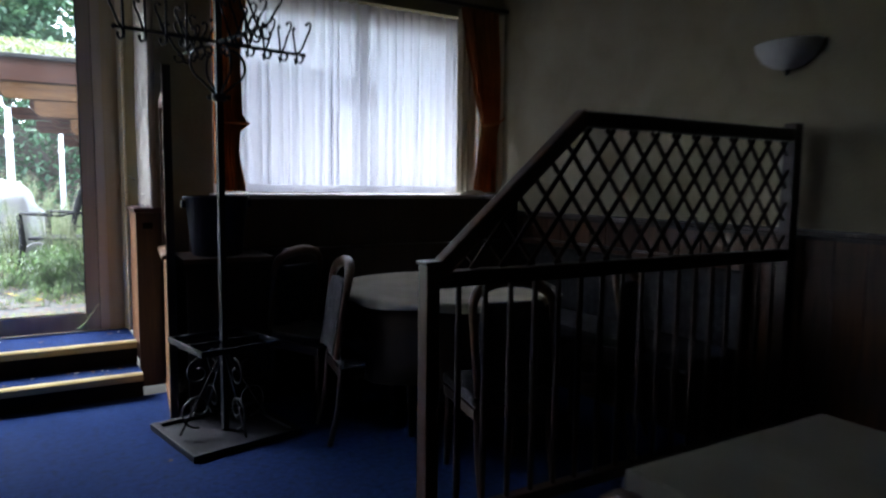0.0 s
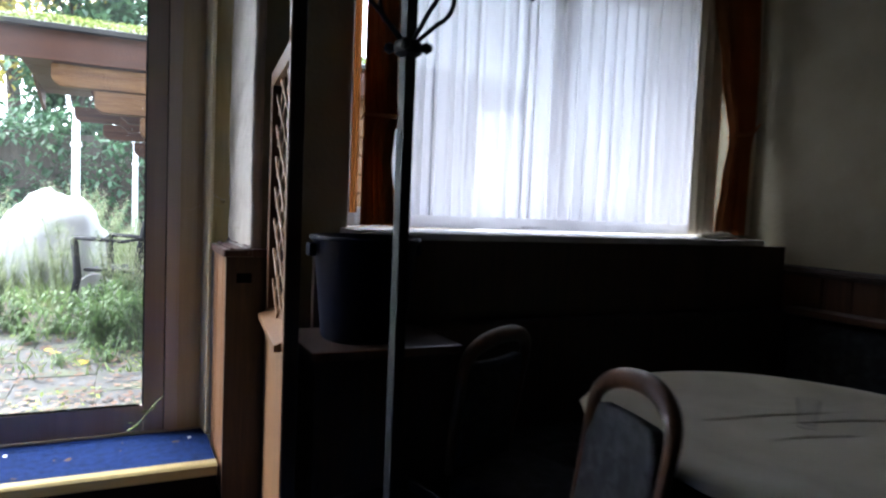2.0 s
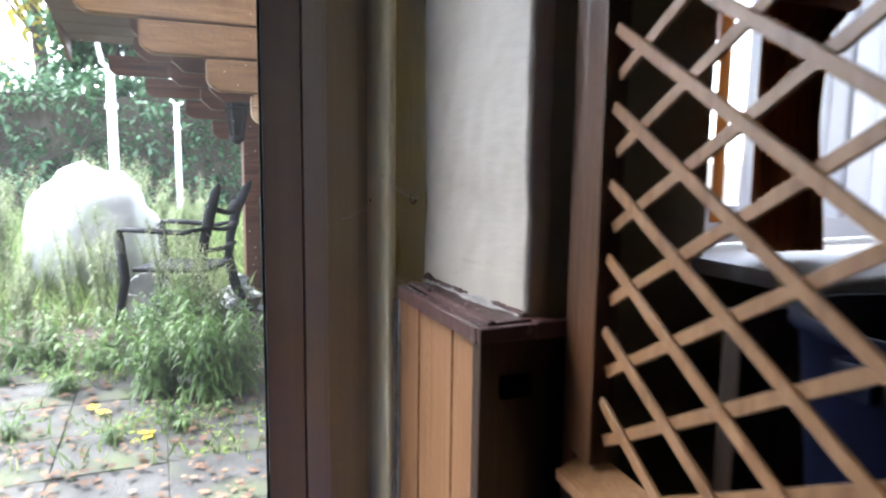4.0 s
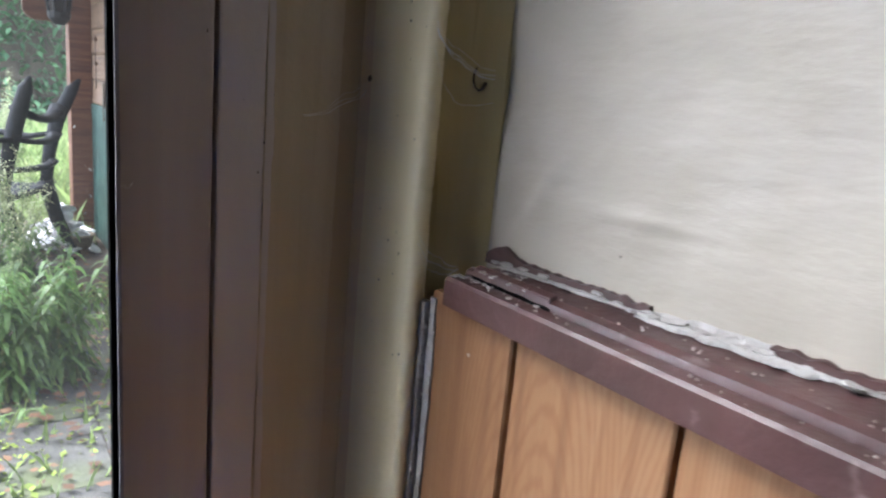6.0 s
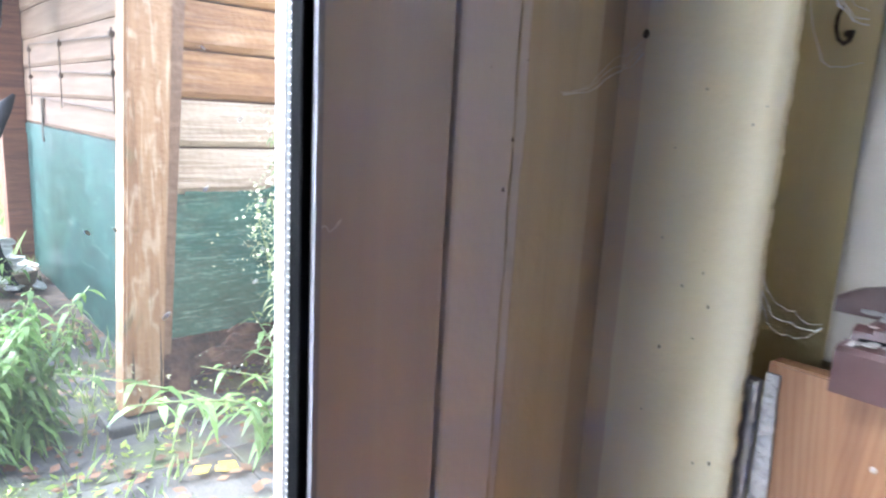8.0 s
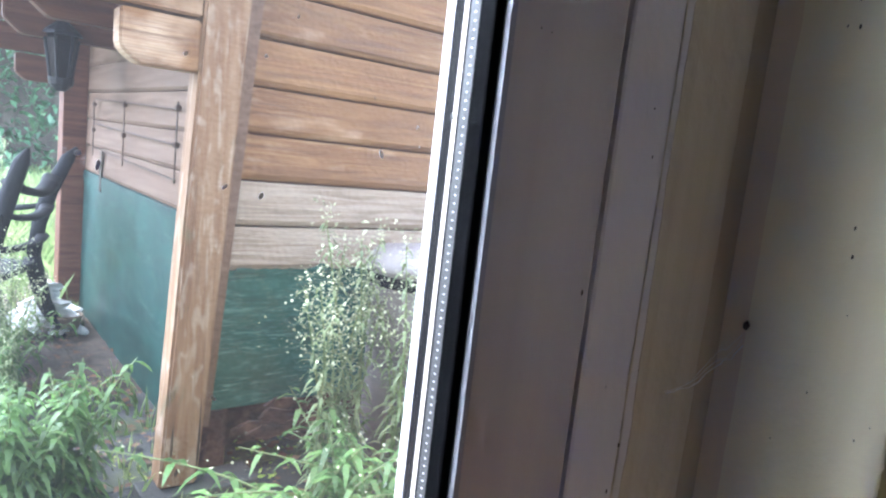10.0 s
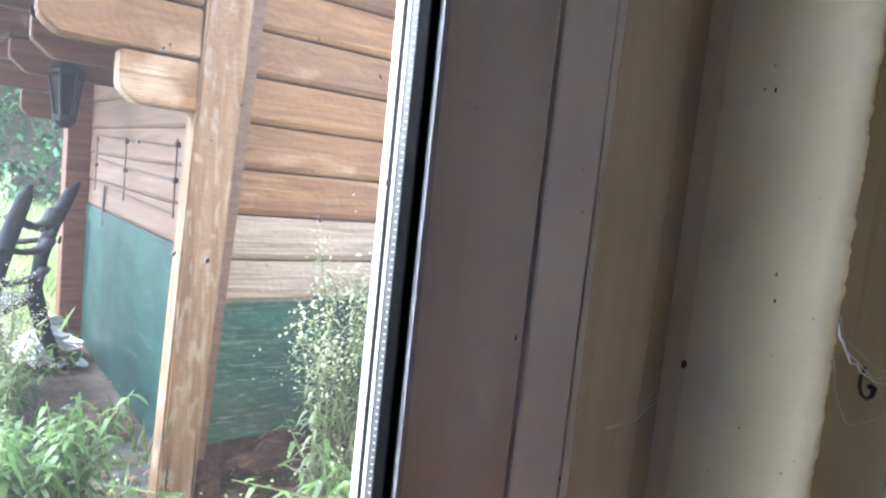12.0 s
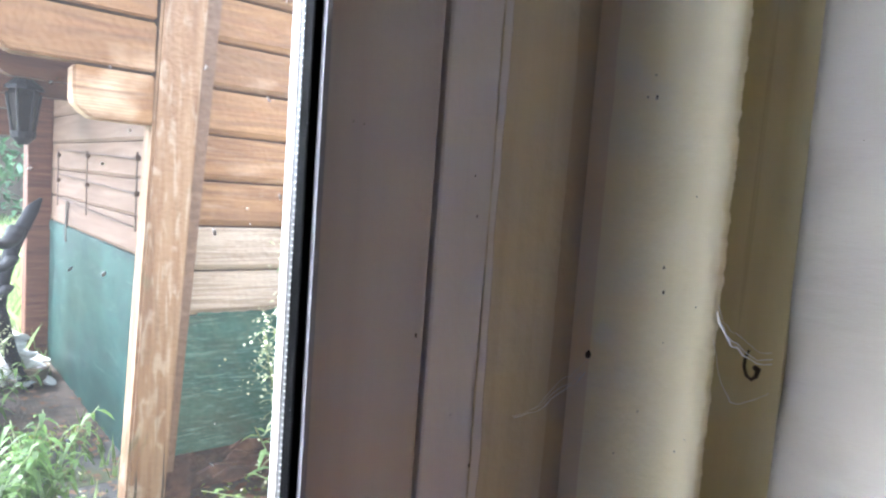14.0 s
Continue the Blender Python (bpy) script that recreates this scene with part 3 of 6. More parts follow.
DZ0, DZ1 = 0.302, 2.72
door = tagged(new("door_1"), "closed bronze aluminium double glass door", "door", kind="structure")
for i, (x0, x1) in enumerate(((-0.72, 0.506), (-1.95, -0.724))):
    leaf = part("door_leaf", frame_bar(x1 - 0.085, x1, 6.05, 6.0855, DZ0 + 0.005, DZ1), ALU, door, "bronze anodised aluminium stile")
    part("stile", frame_bar(x0, x0 + 0.085, 6.05, 6.0855, DZ0 + 0.005, DZ1), ALU, leaf)
    part("bottom_rail", frame_bar(x0 + 0.086, x1 - 0.086, 6.052, 6.0845, DZ0 + 0.005, DZ0 + 0.125), ALU, leaf)
    part("top_rail", frame_bar(x0 + 0.086, x1 - 0.086, 6.052, 6.0845, DZ1 - 0.1, DZ1), ALU, leaf)
    gx0, gx1, gz0, gz1 = x0 + 0.086, x1 - 0.086, DZ0 + 0.126, DZ1 - 0.101
    for s, gx in ((1, gx0), (-1, gx1)):
        lo, hi = (lambda w: gx if s > 0 else gx - w), (lambda w: gx + w if s > 0 else gx)
        part("gasket", box(lo(0.006), hi(0.006), 6.052, 6.0638, gz0, gz1, 0.0015), RUBBER, leaf, "black rubber glazing gasket")
        part("spacer", prism([(gx - s * 0.002, 6.0665), (gx + s * 0.002, 6.0665), (gx + s * 0.002, 6.0752), (gx - s * 0.002, 6.0752)], "z", gz0, gz1), SPACERGREY, leaf, "bright perforated glazing spacer bar")
        part("spacer_seal", prism([(gx - s * 0.002, 6.0755), (gx + s * 0.0025, 6.0755), (gx + s * 0.0005, 6.0785), (gx - s * 0.002, 6.0785)], "z", gz0, gz1), RUBBER, leaf, "black sealant behind the spacer")
        part("outer_seal", prism([(gx - s * 0.018, 6.087), (gx - s * 0.012, 6.087), (gx - s * 0.012, 6.112), (gx - s * 0.018, 6.112)], "z", gz0, gz1), RUBBER, leaf, "black outer weather seal")
        part("outer_bead", prism([(gx - s * 0.0118, 6.105), (gx - s * 0.0118, 6.112), (gx - s * 0.0112, 6.112), (gx - s * 0.0112, 6.105)], "z", gz0, gz1), SPACER, leaf, "bright outer glazing bead")
    part("edge_trim", box(gx1 - 0.0008, gx1 + 0.003, 6.0472, 6.0512, gz0, gz1, 0.0004), EDGEGREY, leaf, "thin pale grey metal edge")
    part("bottom_gasket", box(gx0 + 0.0125, gx1 - 0.0125, 6.053, 6.06, gz0, gz0 + 0.01, 0.002), RUBBER, leaf)
    for y in (6.0642, 6.0755):
        pane = part("pane", box(gx0 + 0.001, gx1 - 0.001, y, y + 0.002, gz0 + 0.001, gz1), DOORGLASS if y < 6.07 else GLASS, leaf, "clear glass pane with dried specks")
        pane.visible_shadow = False
random.seed(44)
for i in range(170):
    b = bmesh.new()
    r = random.uniform(0.0003, 0.001) * (0.8 if i % 6 == 0 else 1.0)
    bmesh.ops.create_icosphere(b, subdivisions=1, radius=r)
    bmesh.ops.scale(b, vec=(1, 0.2, random.uniform(1, 3)), verts=b.verts)
    bmesh.ops.rotate(b, cent=(0, 0, 0), matrix=Matrix.Rotation(random.uniform(-0.9, 0.9), 3, "Y"), verts=b.verts)
    bmesh.ops.translate(b, vec=(0.405 - 0.75 * random.random() ** 1.7, 6.0637, random.uniform(0.85, 1.85)), verts=b.verts)
    part("dried_speck", b, COBWEB if i % 6 else SPECK, door)
# small holes along the spacer bar
hole = box(-0.0002, 0.0002, -0.0006, 0.0006, -0.0003, 0.0003)
me = bpy.data.meshes.new("hole")
hole.to_mesh(me)
hole.free()
for i in range(260):
    ob = link("spacer_hole", me, SPACER, door)
    ob.location = (0.4179, 6.0709, 0.95 + i * 0.0042)
# fixed frame: grey step, then the part painted over in cream
bm = box(0.5105, 0.577, 6.0515, 6.14, 0.302, 2.72, 0.003)
jamb = structure("door_frame", bm, ALULIGHT, "grey door frame jamb with yellow paint streaks", "door frame")
part("seam", box(0.5062, 0.5103, 6.075, 6.12, 0.302, 2.72), RUBBER, jamb, "dark gap between leaf and jamb")
part("painted_edge", prism([(0.5775, 6.0525), (0.59, 6.0533), (0.6675, 6.0555), (0.6675, 6.14), (0.5775, 6.14)], "z", 0.302, 2.72), BROWNCREAM, jamb, "cream gloss paint brushed over the jamb edge")


def ragged_strip(x0, x1, y, seed, rough0, rough1, name, mat, label):
    """A brushed strip of paint from the threshold to the lintel with wandering edges."""
    lo, hi = [], []
    for i in range(401):
        z = 0.303 + 2.416 * i / 400
        wob = noise.noise((seed, 1, z * 5)) + 0.6 * noise.noise((seed, 4, z * 24)) + 0.3 * noise.noise((seed, 7, z * 90))
        wib = noise.noise((seed, 11, z * 4)) + 0.5 * noise.noise((seed, 14, z * 30))
        lo.append((x0 + rough0 * wob, z))
        hi.append((x1 + rough1 * wib, z))
    part(name, prism(lo + hi[::-1], "y", y, y + 0.0012), mat, jamb, label)


ragged_strip(0.566, 0.5772, 6.05125, 1, 0.0035, 0.0, "paint_streak", BROWNCREAM, "ragged brushed edge of brown cream paint")
ragged_strip(0.557, 0.5582, 6.05132, 2, 0.002, 0.0018, "paint_streak", BROWNCREAM, "thin run of cream paint down the jamb")
ragged_strip(0.641, 0.6668, 6.0546, 6, 0.003, 0.0, "paint_streak", DARKCREAM, "darker brown strip along the corner")
structure("wall_door_jamb_outer", box(0.5, 0.8, 6.142, 6.158, 0.3, 2.72), PLASTER, "outer plaster edge of the door opening", "wall")
structure("wall_door_left", box(-3.46, -2.012, 6.055, 6.2, 0.302, 2.72), PLASTER, "plain plastered wall beside the glass door", "wall")
structure("trim_door_left", box(-2.01, -1.953, 6.055, 6.13, 0.302, 2.72, 0.003), ALU, "bronze aluminium door jamb", "door frame")
structure("threshold", box(-3.46, 0.69, 6.035, 6.2, 0.289, 0.3015, 0.002), ALU, "dull metal door threshold", "threshold")

# ---- wainscot on the reveal ----
wains = structure("trim_wainscot", box(0.723, 0.763, 5.533, 5.94, 0.16, 1.15), DARKWOOD, "wood-panelled dado with chipped brown cap rail", "wainscot")
y = 5.942
widths = [0.1365, 0.1765, 0.1]
for w in widths:
    part("panel", prism([(y, 0.16), (y, 1.168), (y - w + 0.0065, 1.168), (y - w + 0.0065, 0.16)], "x", 0.706, 0.7225, 0.0015), LAMINATE, wains, "orange wood-grain laminate panel")
    y -= w
part("edge_filler", box(0.6965, 0.7055, 5.9425, 5.97, 0.3, 1.155, 0.003), WHITEFILL, wains, "flaking white filler along the panel edge")
flaky = [(5.9418, 0.3), (5.9418, 1.16)]
for i in range(60):
    z = 1.16 - 0.86 * i / 59
    flaky.append((5.931 + 0.005 * noise.noise((z * 9, 3, 1)) + 0.003 * noise.noise((z * 40, 8, 1)), z))
part("paint_edge", prism(flaky, "x", 0.7038, 0.7056), WHITEFILL, wains, "ragged strip of white paint on the panel edge")
# The dado's side away from the door has its shade in the dark colour.
part("end_board", box(0.7, 0.93, 5.5, 5.532, 0.0, 1.165, 0.002), DARKWOOD, wains, "end board coloured dark as the shaded side")
part("switch_plate", box(0.74, 0.8, 5.492, 5.4995, 1.06, 1.1, 0.002), RUBBER, wains, "small dark wall switch")
cap = part("cap_rail", prism([(0.688, 1.166), (0.688, 1.192), (0.691, 1.195), (0.706, 1.196), (0.7075, 1.191), (0.7115, 1.191), (0.714, 1.2), (0.722, 1.203), (0.729, 1.198), (0.798, 1.2), (0.798, 1.1685), (0.705, 1.1685), (0.7045, 1.166)], "y", 5.497, 5.899), MAHOGANY, wains, "chipped brown gloss cap rail with flaking paint")
part("cap_return", box(0.7985, 0.93, 5.478, 5.516, 1.166, 1.199, 0.004), MAHOGANY, wains)
part("cap_cross", box(0.6885, 0.798, 5.478, 5.4965, 1.168, 1.195, 0.004), MAHOGANY, wains)
# loose split strip at the end of the cap and broken plaster along the wall
part("split_strip", prism([(0.7128, 1.199), (0.714, 1.204), (0.7225, 1.2075), (0.7235, 1.2035)], "y", 5.78, 5.888, 0.001), MAHOGANY, wains, "lifted splinter of brown paint")
gap = []
for i in range(13):
    gap.append((0.7085 + 0.0015 * math.sin(i * 1.9), 5.775 + 0.118 * i / 12))
gap += [(x + 0.0045 * math.sin(math.pi * (0.15 + 0.6 * k / 12)), y) for k, (x, y) in enumerate(gap)][::-1]
part("split", prism(gap, "z", 1.1915, 1.1968), RUBBER, wains, "dark open split along the cap rail")
random.seed(61)
for i in range(46):
    b = bmesh.new()
    s = random.uniform(0.0008, 0.0028)
    bmesh.ops.create_icosphere(b, subdivisions=1, radius=s)
    for v in b.verts:
        v.co = Vector((v.co.x * 1.4, v.co.y * 1.4, v.co.z * 0.4)) * random.uniform(0.7, 1.3)
    yy = 5.893 - 0.12 * random.random() ** 1.8
    xx = random.uniform(0.69, 0.757)
    top = 1.1965 if xx < 0.706 else 1.2045 if xx < 0.725 else 1.2
    bmesh.ops.translate(b, vec=(xx, yy, top + s * 0.2), verts=b.verts)
    part("paint_flake", b, WHITEFILL, wains)
random.seed(5)
ribbon = bmesh.new()
cols = []
for i in range(140):
    y = 5.895 - 0.375 * i / 139
    r = 0.5 + 0.5 * noise.noise((y * 14, 1, 0)) + 0.35 * noise.noise((y * 60, 4, 0)) + (0.5 if 5.58 < y < 5.73 else 0.0)
    w = 0.005 + 0.016 * max(0.0, r)
    h = 0.004 + 0.004 * max(0.0, 0.6 + noise.noise((y * 25, 9, 0)) + 0.4 * noise.noise((y * 90, 2, 0)))
    d = 0.03 * (5.93 - y) / 0.418 + 0.003
    cols.append([ribbon.verts.new((x + d, y, z)) for x, z in ((0.763 - w, 1.2), (0.7632 - w, 1.2022), (0.758, 1.2035), (0.7615, 1.201 + 0.5 * h), (0.7625, 1.202 + h), (0.768, 1.2025 + h))])
for a, c in zip(cols, cols[1:]):
    for q in range(5):
        ribbon.faces.new((a[q], a[q + 1], c[q + 1], c[q]))
part("filler_band", ribbon, WHITEFILL, wains, "ragged white filler left along the wall", smooth=True)
upstand = bmesh.new()
cols = []
for i in range(200):
    y = 5.925 - 0.408 * i / 199
    d = 0.03 * (5.93 - y) / 0.418
    h = 0.01 + 0.005 * noise.noise((y * 20, 3, 0)) + 0.003 * noise.noise((y * 90, 6, 0)) + 0.012 * math.exp(-((y - 5.9) / 0.02) ** 2) - (0.012 if 5.62 < y < 5.72 else 0.0)
    cols.append([upstand.verts.new((x + d, y, z)) for x, z in ((0.7575, 1.199), (0.7585, 1.199 + max(0.003, h)), (0.768, 1.2 + max(0.003, h)))])
for a, c in zip(cols, cols[1:]):
    for q in range(2):
        upstand.faces.new((a[q], a[q + 1], c[q + 1], c[q]))
part("paint_upstand", upstand, MAHOGANY, wains, "ragged brown paint carried up onto the plaster")
for i in range(24):
    y = 5.9 - 0.37 * i / 24
    s = random.uniform(0.003, 0.008) * (1.4 if 5.6 < y < 5.74 else 0.8)
    b = bmesh.new()
    bmesh.ops.create_icosphere(b, subdivisions=2, radius=s)
    for v in b.verts:
        v.co = Vector((v.co.x * 0.8, v.co.y * random.uniform(1.2, 1.6), v.co.z * 0.34)) * random.uniform(0.7, 1.2)
    bmesh.ops.translate(b, vec=(0.757 + 0.03 * (5.93 - y) / 0.418 + random.uniform(-0.012, 0.004), y, 1.201 + random.uniform(0, 0.006)), verts=b.verts)
    part("filler_crumb", b, WHITEFILL, wains)
for i in range(70):
    b = bmesh.new()
    s = random.uniform(0.0005, 0.0016)
    bmesh.ops.create_icosphere(b, subdivisions=1, radius=s)
    yy = 5.9 - 0.4 * random.random() ** 1.5
    xx = random.choice((random.uniform(0.692, 0.706), random.uniform(0.73, 0.755)))
    bmesh.ops.translate(b, vec=(xx, yy, 1.196 + (0.003 if xx > 0.72 else 0)), verts=b.verts)
    part("filler_crumb", b, WHITEFILL, wains)
part("nail", lathe([(0.0018, 0), (0.0022, 0.0008), (0.0012, 0.0014)], 8), ALU, wains, "small silvery screw head")
bpy.data.objects["nail"].matrix_basis = pose(0.706, 5.872, 1.12, 0, -90, 0)

# hook, cobwebs and specks on the door reveal
HOOK = [(0.0, 0.0, -0.002), (0.0, 0.0, 0.004), (0.002, -0.005, 0.006), (0.0055, -0.0075, 0.0065), (0.0095, -0.0045, 0.0065), (0.0118, 0.002, 0.0065), (0.0118, 0.009, 0.0065), (0.0095, 0.0155, 0.0065)]
hook = tagged(part("wall_hook", tube([(0.7465 - 0.745 * u - 0.667 * n, 5.9405 + 0.667 * u - 0.745 * n, 1.383 + z) for u, z, n in HOOK], [0.0022, 0.0022, 0.0016, 0.0013, 0.0013, 0.0013, 0.0012, 0.0008], 7), SPECK, smooth=True), "small rusty cup hook screwed into painted strip", "hook")


def strand(points, r, label):
    pts = []
    for a, b in zip(points, points[1:]):
        for i in range(6):
            f = i / 6
            p = Vector(a).lerp(Vector(b), f)
            p += Vector((random.uniform(-0.0012, 0.0012), random.uniform(-0.0012, 0.0012), random.uniform(-0.0012, 0.0012) - 0.006 * math.sin(math.pi * f)))
            pts.append(p)
    rr = [r * random.uniform(0.4, 1.6) for _ in pts]
    return tagged(part("cobweb", tube(pts, rr, 5), COBWEB), label, "cobweb")


for dz, r in ((0.0, 0.0007), (0.002, 0.0004), (0.006, 0.0002), (-0.02, 0.00022)):
    strand([(0.684, 5.944, 1.43 + dz), (0.71, 5.94, 1.402 + 2 * dz), (0.76, 5.93, 1.39 + dz)], r, "dusty cobweb strand sagging across the reveal")
for dz, r in ((0.0, 0.0003), (0.004, 0.00016), (0.009, 0.00012)):
    strand([(0.598, 6.05, 1.335), (0.64, 6.042, 1.352 + dz), (0.667, 6.036, 1.372 + dz)], r, "thin dusty cobweb strand beside door frame")
strand([(0.418, 6.06, 1.255), (0.424, 6.048, 1.262), (0.436, 6.046, 1.268)], 0.00016, "thin cobweb strand across the glazing gasket")
for dz in (0.0, 0.008, 0.017):
    strand([(0.684, 5.944, 1.21 + dz), (0.7, 5.93, 1.19 + dz), (0.72, 5.915, 1.2)], 0.00022, "dusty cobweb strand above the cap rail")
# Plain dark clump put where a spider sits in the cobweb.
b = bmesh.new()
bmesh.ops.create_icosphere(b, subdivisions=2, radius=0.0022)
for v in b.verts:
    v.co = Vector((v.co.x, v.co.y, v.co.z * 1.5)) * (1 + 0.35 * noise.noise(v.co * 900))
bmesh.ops.translate(b, vec=(0.6668, 6.0385, 1.379), verts=b.verts)
tagged(part("dust_clump", b, SPECK), "dark clump standing in for a spider in its cobweb", "dust")
random.seed(12)
for i in range(48):
    b = bmesh.new()
    bmesh.ops.create_icosphere(b, subdivisions=1, radius=random.uniform(0.00025, 0.0008))
    z = random.uniform(1.05, 1.75)
    where = random.random()
    if where < 0.1:
        p = (random.uniform(0.43, 0.5), 6.05, z)
    elif where < 0.25:
        p = (random.uniform(0.52, 0.57), 6.0515, z)
    elif where < 0.88:
        yy = random.uniform(5.955, 6.04)
        p = (0.6815 - 0.13 * max(0.0, yy - 5.97), yy, z)
    else:
        p = (0.767, random.uniform(5.6, 5.9), z)
    bmesh.ops.scale(b, vec=(1, 1, random.uniform(1.0, 2.6)), verts=b.verts)
    bmesh.ops.translate(b, vec=p, verts=b.verts)
    tagged(part("fly_speck", b, SPECK), "tiny dark fly speck on the door reveal", "speck", group="specks on the door reveal")

# ---- window, net and drapes ----
win = tagged(new("window_1"), "large white framed window behind net curtains", "window", kind="structure")
for x0, x1, z0, z1 in ((WX0, WX0 + 0.07, WZ0, WZ1), (WX1 - 0.07, WX1, WZ0, WZ1), (WX0 + 0.07, WX1 - 0.07, WZ0, WZ0 + 0.085), (WX0 + 0.07, WX1 - 0.07, WZ1 - 0.08, WZ1), (2.33, 2.41, WZ0 + 0.085, WZ1 - 0.08)):
    part("window_frame", box(x0, x1, 5.62, 5.68, z0, z1, 0.004), WHITEPVC, win)
for x0, x1 in ((WX0 + 0.071, 2.329), (2.411, WX1 - 0.071)):
    p = part("pane", box(x0, x1, 5.648, 5.652, WZ0 + 0.086, WZ1 - 0.081), GLASS, win)
    p.visible_shadow = False
tagged(part("window_sill", prism([(5.225, 1.262), (5.222, 1.287), (5.23, 1.292), (5.7, 1.292), (5.7, 1.262)], "x", 1.17, 3.44, 0.002), SILLSTONE), "white painted sill board with dust along its edge", "window sill", kind="structure")


def pleats(x0, x1, z0, z1, y, folds, depth, shape=None, nz=16, seed=1, over=0.0):
    """A hanging cloth: folds across its width; shape(z share) gives the left and right edges."""
    random.seed(seed)
    amp = [random.uniform(0.5, 1.4) for _ in range(folds + 2)]
    ph = [random.uniform(-0.35, 0.35) for _ in range(folds + 2)]
    b = bmesh.new()
    n = folds * 8
    rows = []
    for j in range(nz + 1):
        f = j / nz
        a, c = shape(f) if shape else (x0, x1)
        row = []
        for i in range(n + 1):
            u = i / n
            q = u * folds
            w = amp[int(q)] * (1 - q % 1) + amp[int(q) + 1] * (q % 1)
            s = ph[int(q)] * (1 - q % 1) + ph[int(q) + 1] * (q % 1)
            row.append(b.verts.new((a + (c - a) * (u + over / folds * math.sin(2 * math.pi * (q * 2 + s))), y + depth * w * math.sin(2 * math.pi * (q + s) + 0.5 * math.sin(f * 2 + q)), z0 + (z1 - z0) * f)))
        rows.append(row)
    for r, s in zip(rows, rows[1:]):
        for i in range(n):
            b.faces.new((r[i], r[i + 1], s[i + 1], s[i]))
    return b


net = tagged(part("net_curtain", pleats(1.3, 3.36, 1.36, 2.72, 5.52, 27, 0.02, seed=3, over=0.1), NET, smooth=True), "sheer white pleated net curtain across the window", "net curtain")


def between(f, keys):
    for (f0, v0), (f1, v1) in zip(keys, keys[1:]):
        if f <= f1:
            k = (f - f0) / (f1 - f0)
            k = k * k * (3 - 2 * k)
            return v0 + (v1 - v0) * k
    return keys[-1][1]


def drape_left(f):
    return (1.23, between(f, [(0, 1.4), (0.18, 1.36), (0.27, 1.37), (0.31, 1.425), (0.36, 1.385), (0.6, 1.38), (1, 1.44)]))


def drape_right(f):
    return (between(f, [(0, 3.29), (0.2, 3.325), (0.35, 3.36), (0.6, 3.275), (0.84, 3.19), (1, 3.15)]), between(f, [(0, 3.5), (0.3, 3.505), (0.42, 3.53), (0.6, 3.53), (1, 3.5)]))


for sh, yy, sd, tie, reach in ((drape_left, 5.42, 4, 0.31, 0.0), (drape_right, 5.42, 8, 0.37, 0.08)):
    b = pleats(0, 1, 1.31, 2.8, yy, 7, 0.02, sh, 40, sd)
    d = tagged(part("curtain", b, DRAPE, smooth=True), "heavy rust-brown curtain gathered by a tieback", "curtain", group="window curtains")
    so = d.modifiers.new("thick", "SOLIDIFY")
    so.thickness = 0.006
    e, zt = sh(tie), 1.31 + 1.49 * tie
    part("tieback", tube([(e[0] + 0.004, yy + 0.02, zt - 0.01), (e[0] - 0.004, yy - 0.02, zt), ((e[0] + e[1]) / 2, yy - 0.045, zt + 0.15 * reach), (e[1] - 0.012, yy - 0.025, zt + 0.37 * reach), (e[1] + reach, yy + 0.02, zt + reach)], [0.01, 0.015, 0.017, 0.015, 0.01], 8, flat=0.5), DRAPE, d)
liner = tagged(part("curtain_lining", pleats(3.16, 3.34, 1.31, 2.8, 5.49, 3, 0.01, nz=8, seed=6), LINING, smooth=True), "cream lining edge hanging behind the curtain", "curtain")
liner2 = tagged(part("curtain_lining", pleats(3.5, 3.6, 1.31, 2.8, 5.47, 2, 0.01, nz=8, seed=7), LINING, smooth=True), "cream lining edge hanging behind the curtain", "curtain")
strip = tagged(part("curtain_lining", pleats(1.202, 1.24, 1.36, 2.72, 5.508, 2, 0.006, nz=8, seed=9), DRAPE, smooth=True), "rust curtain edge lit from behind", "curtain")
ash = tagged(part("ashtray", lathe([(0.045, 0), (0.055, 0.004), (0.06, 0.032), (0.054, 0.034), (0.046, 0.012), (0.002, 0.01)], 24), TUMBLER, smooth=True), "small clear glass ashtray on the sill", "ashtray")
ash.location = (2.02, 5.31, 1.292)
b = bmesh.new()
bmesh.ops.create_uvsphere(b, u_segments=24, v_segments=12, radius=1)
for v in b.verts:
    k = 1 + 0.35 * noise.noise(v.co * 2.5 + Vector((3, 1, 2)))
    v.co = Vector((v.co.x * 0.13 * k, v.co.y * 0.05 * k, max(v.co.z, -0.2) * 0.028 * k))
lump = tagged(part("folded_cloth", b, LINING, smooth=True), "crumpled cream cloth lying on the sill", "cloth")
lump.location = (3.22, 5.34, 1.298)
tagged(part("curtain_pole", tube([(0.95, 5.42, 2.82), (3.6, 5.42, 2.82)], 0.016, 12), DARKWOOD), "dark wooden curtain pole above the window", "curtain pole")

# ---- dado on the right wall ----
dado = structure("trim_dado_east", box(3.6, 3.619, -2.6, 5.5, 0, 1.12), DARKWOOD, "red-brown panelled dado with a moulded rail", "wainscot")
for i in range(36):
    y0 = -0.3 + i * 0.16
    part("panel", box(3.588, 3.6, y0 + 0.004, y0 + 0.156, 0.1, 1.115, 0.0015), MIDWOOD, dado)
part("rail", prism([(3.619, 1.115), (3.572, 1.115), (3.57, 1.135), (3.578, 1.142), (3.58, 1.16), (3.619, 1.165)], "y", -2.6, 5.5), DARKWOOD, dado)

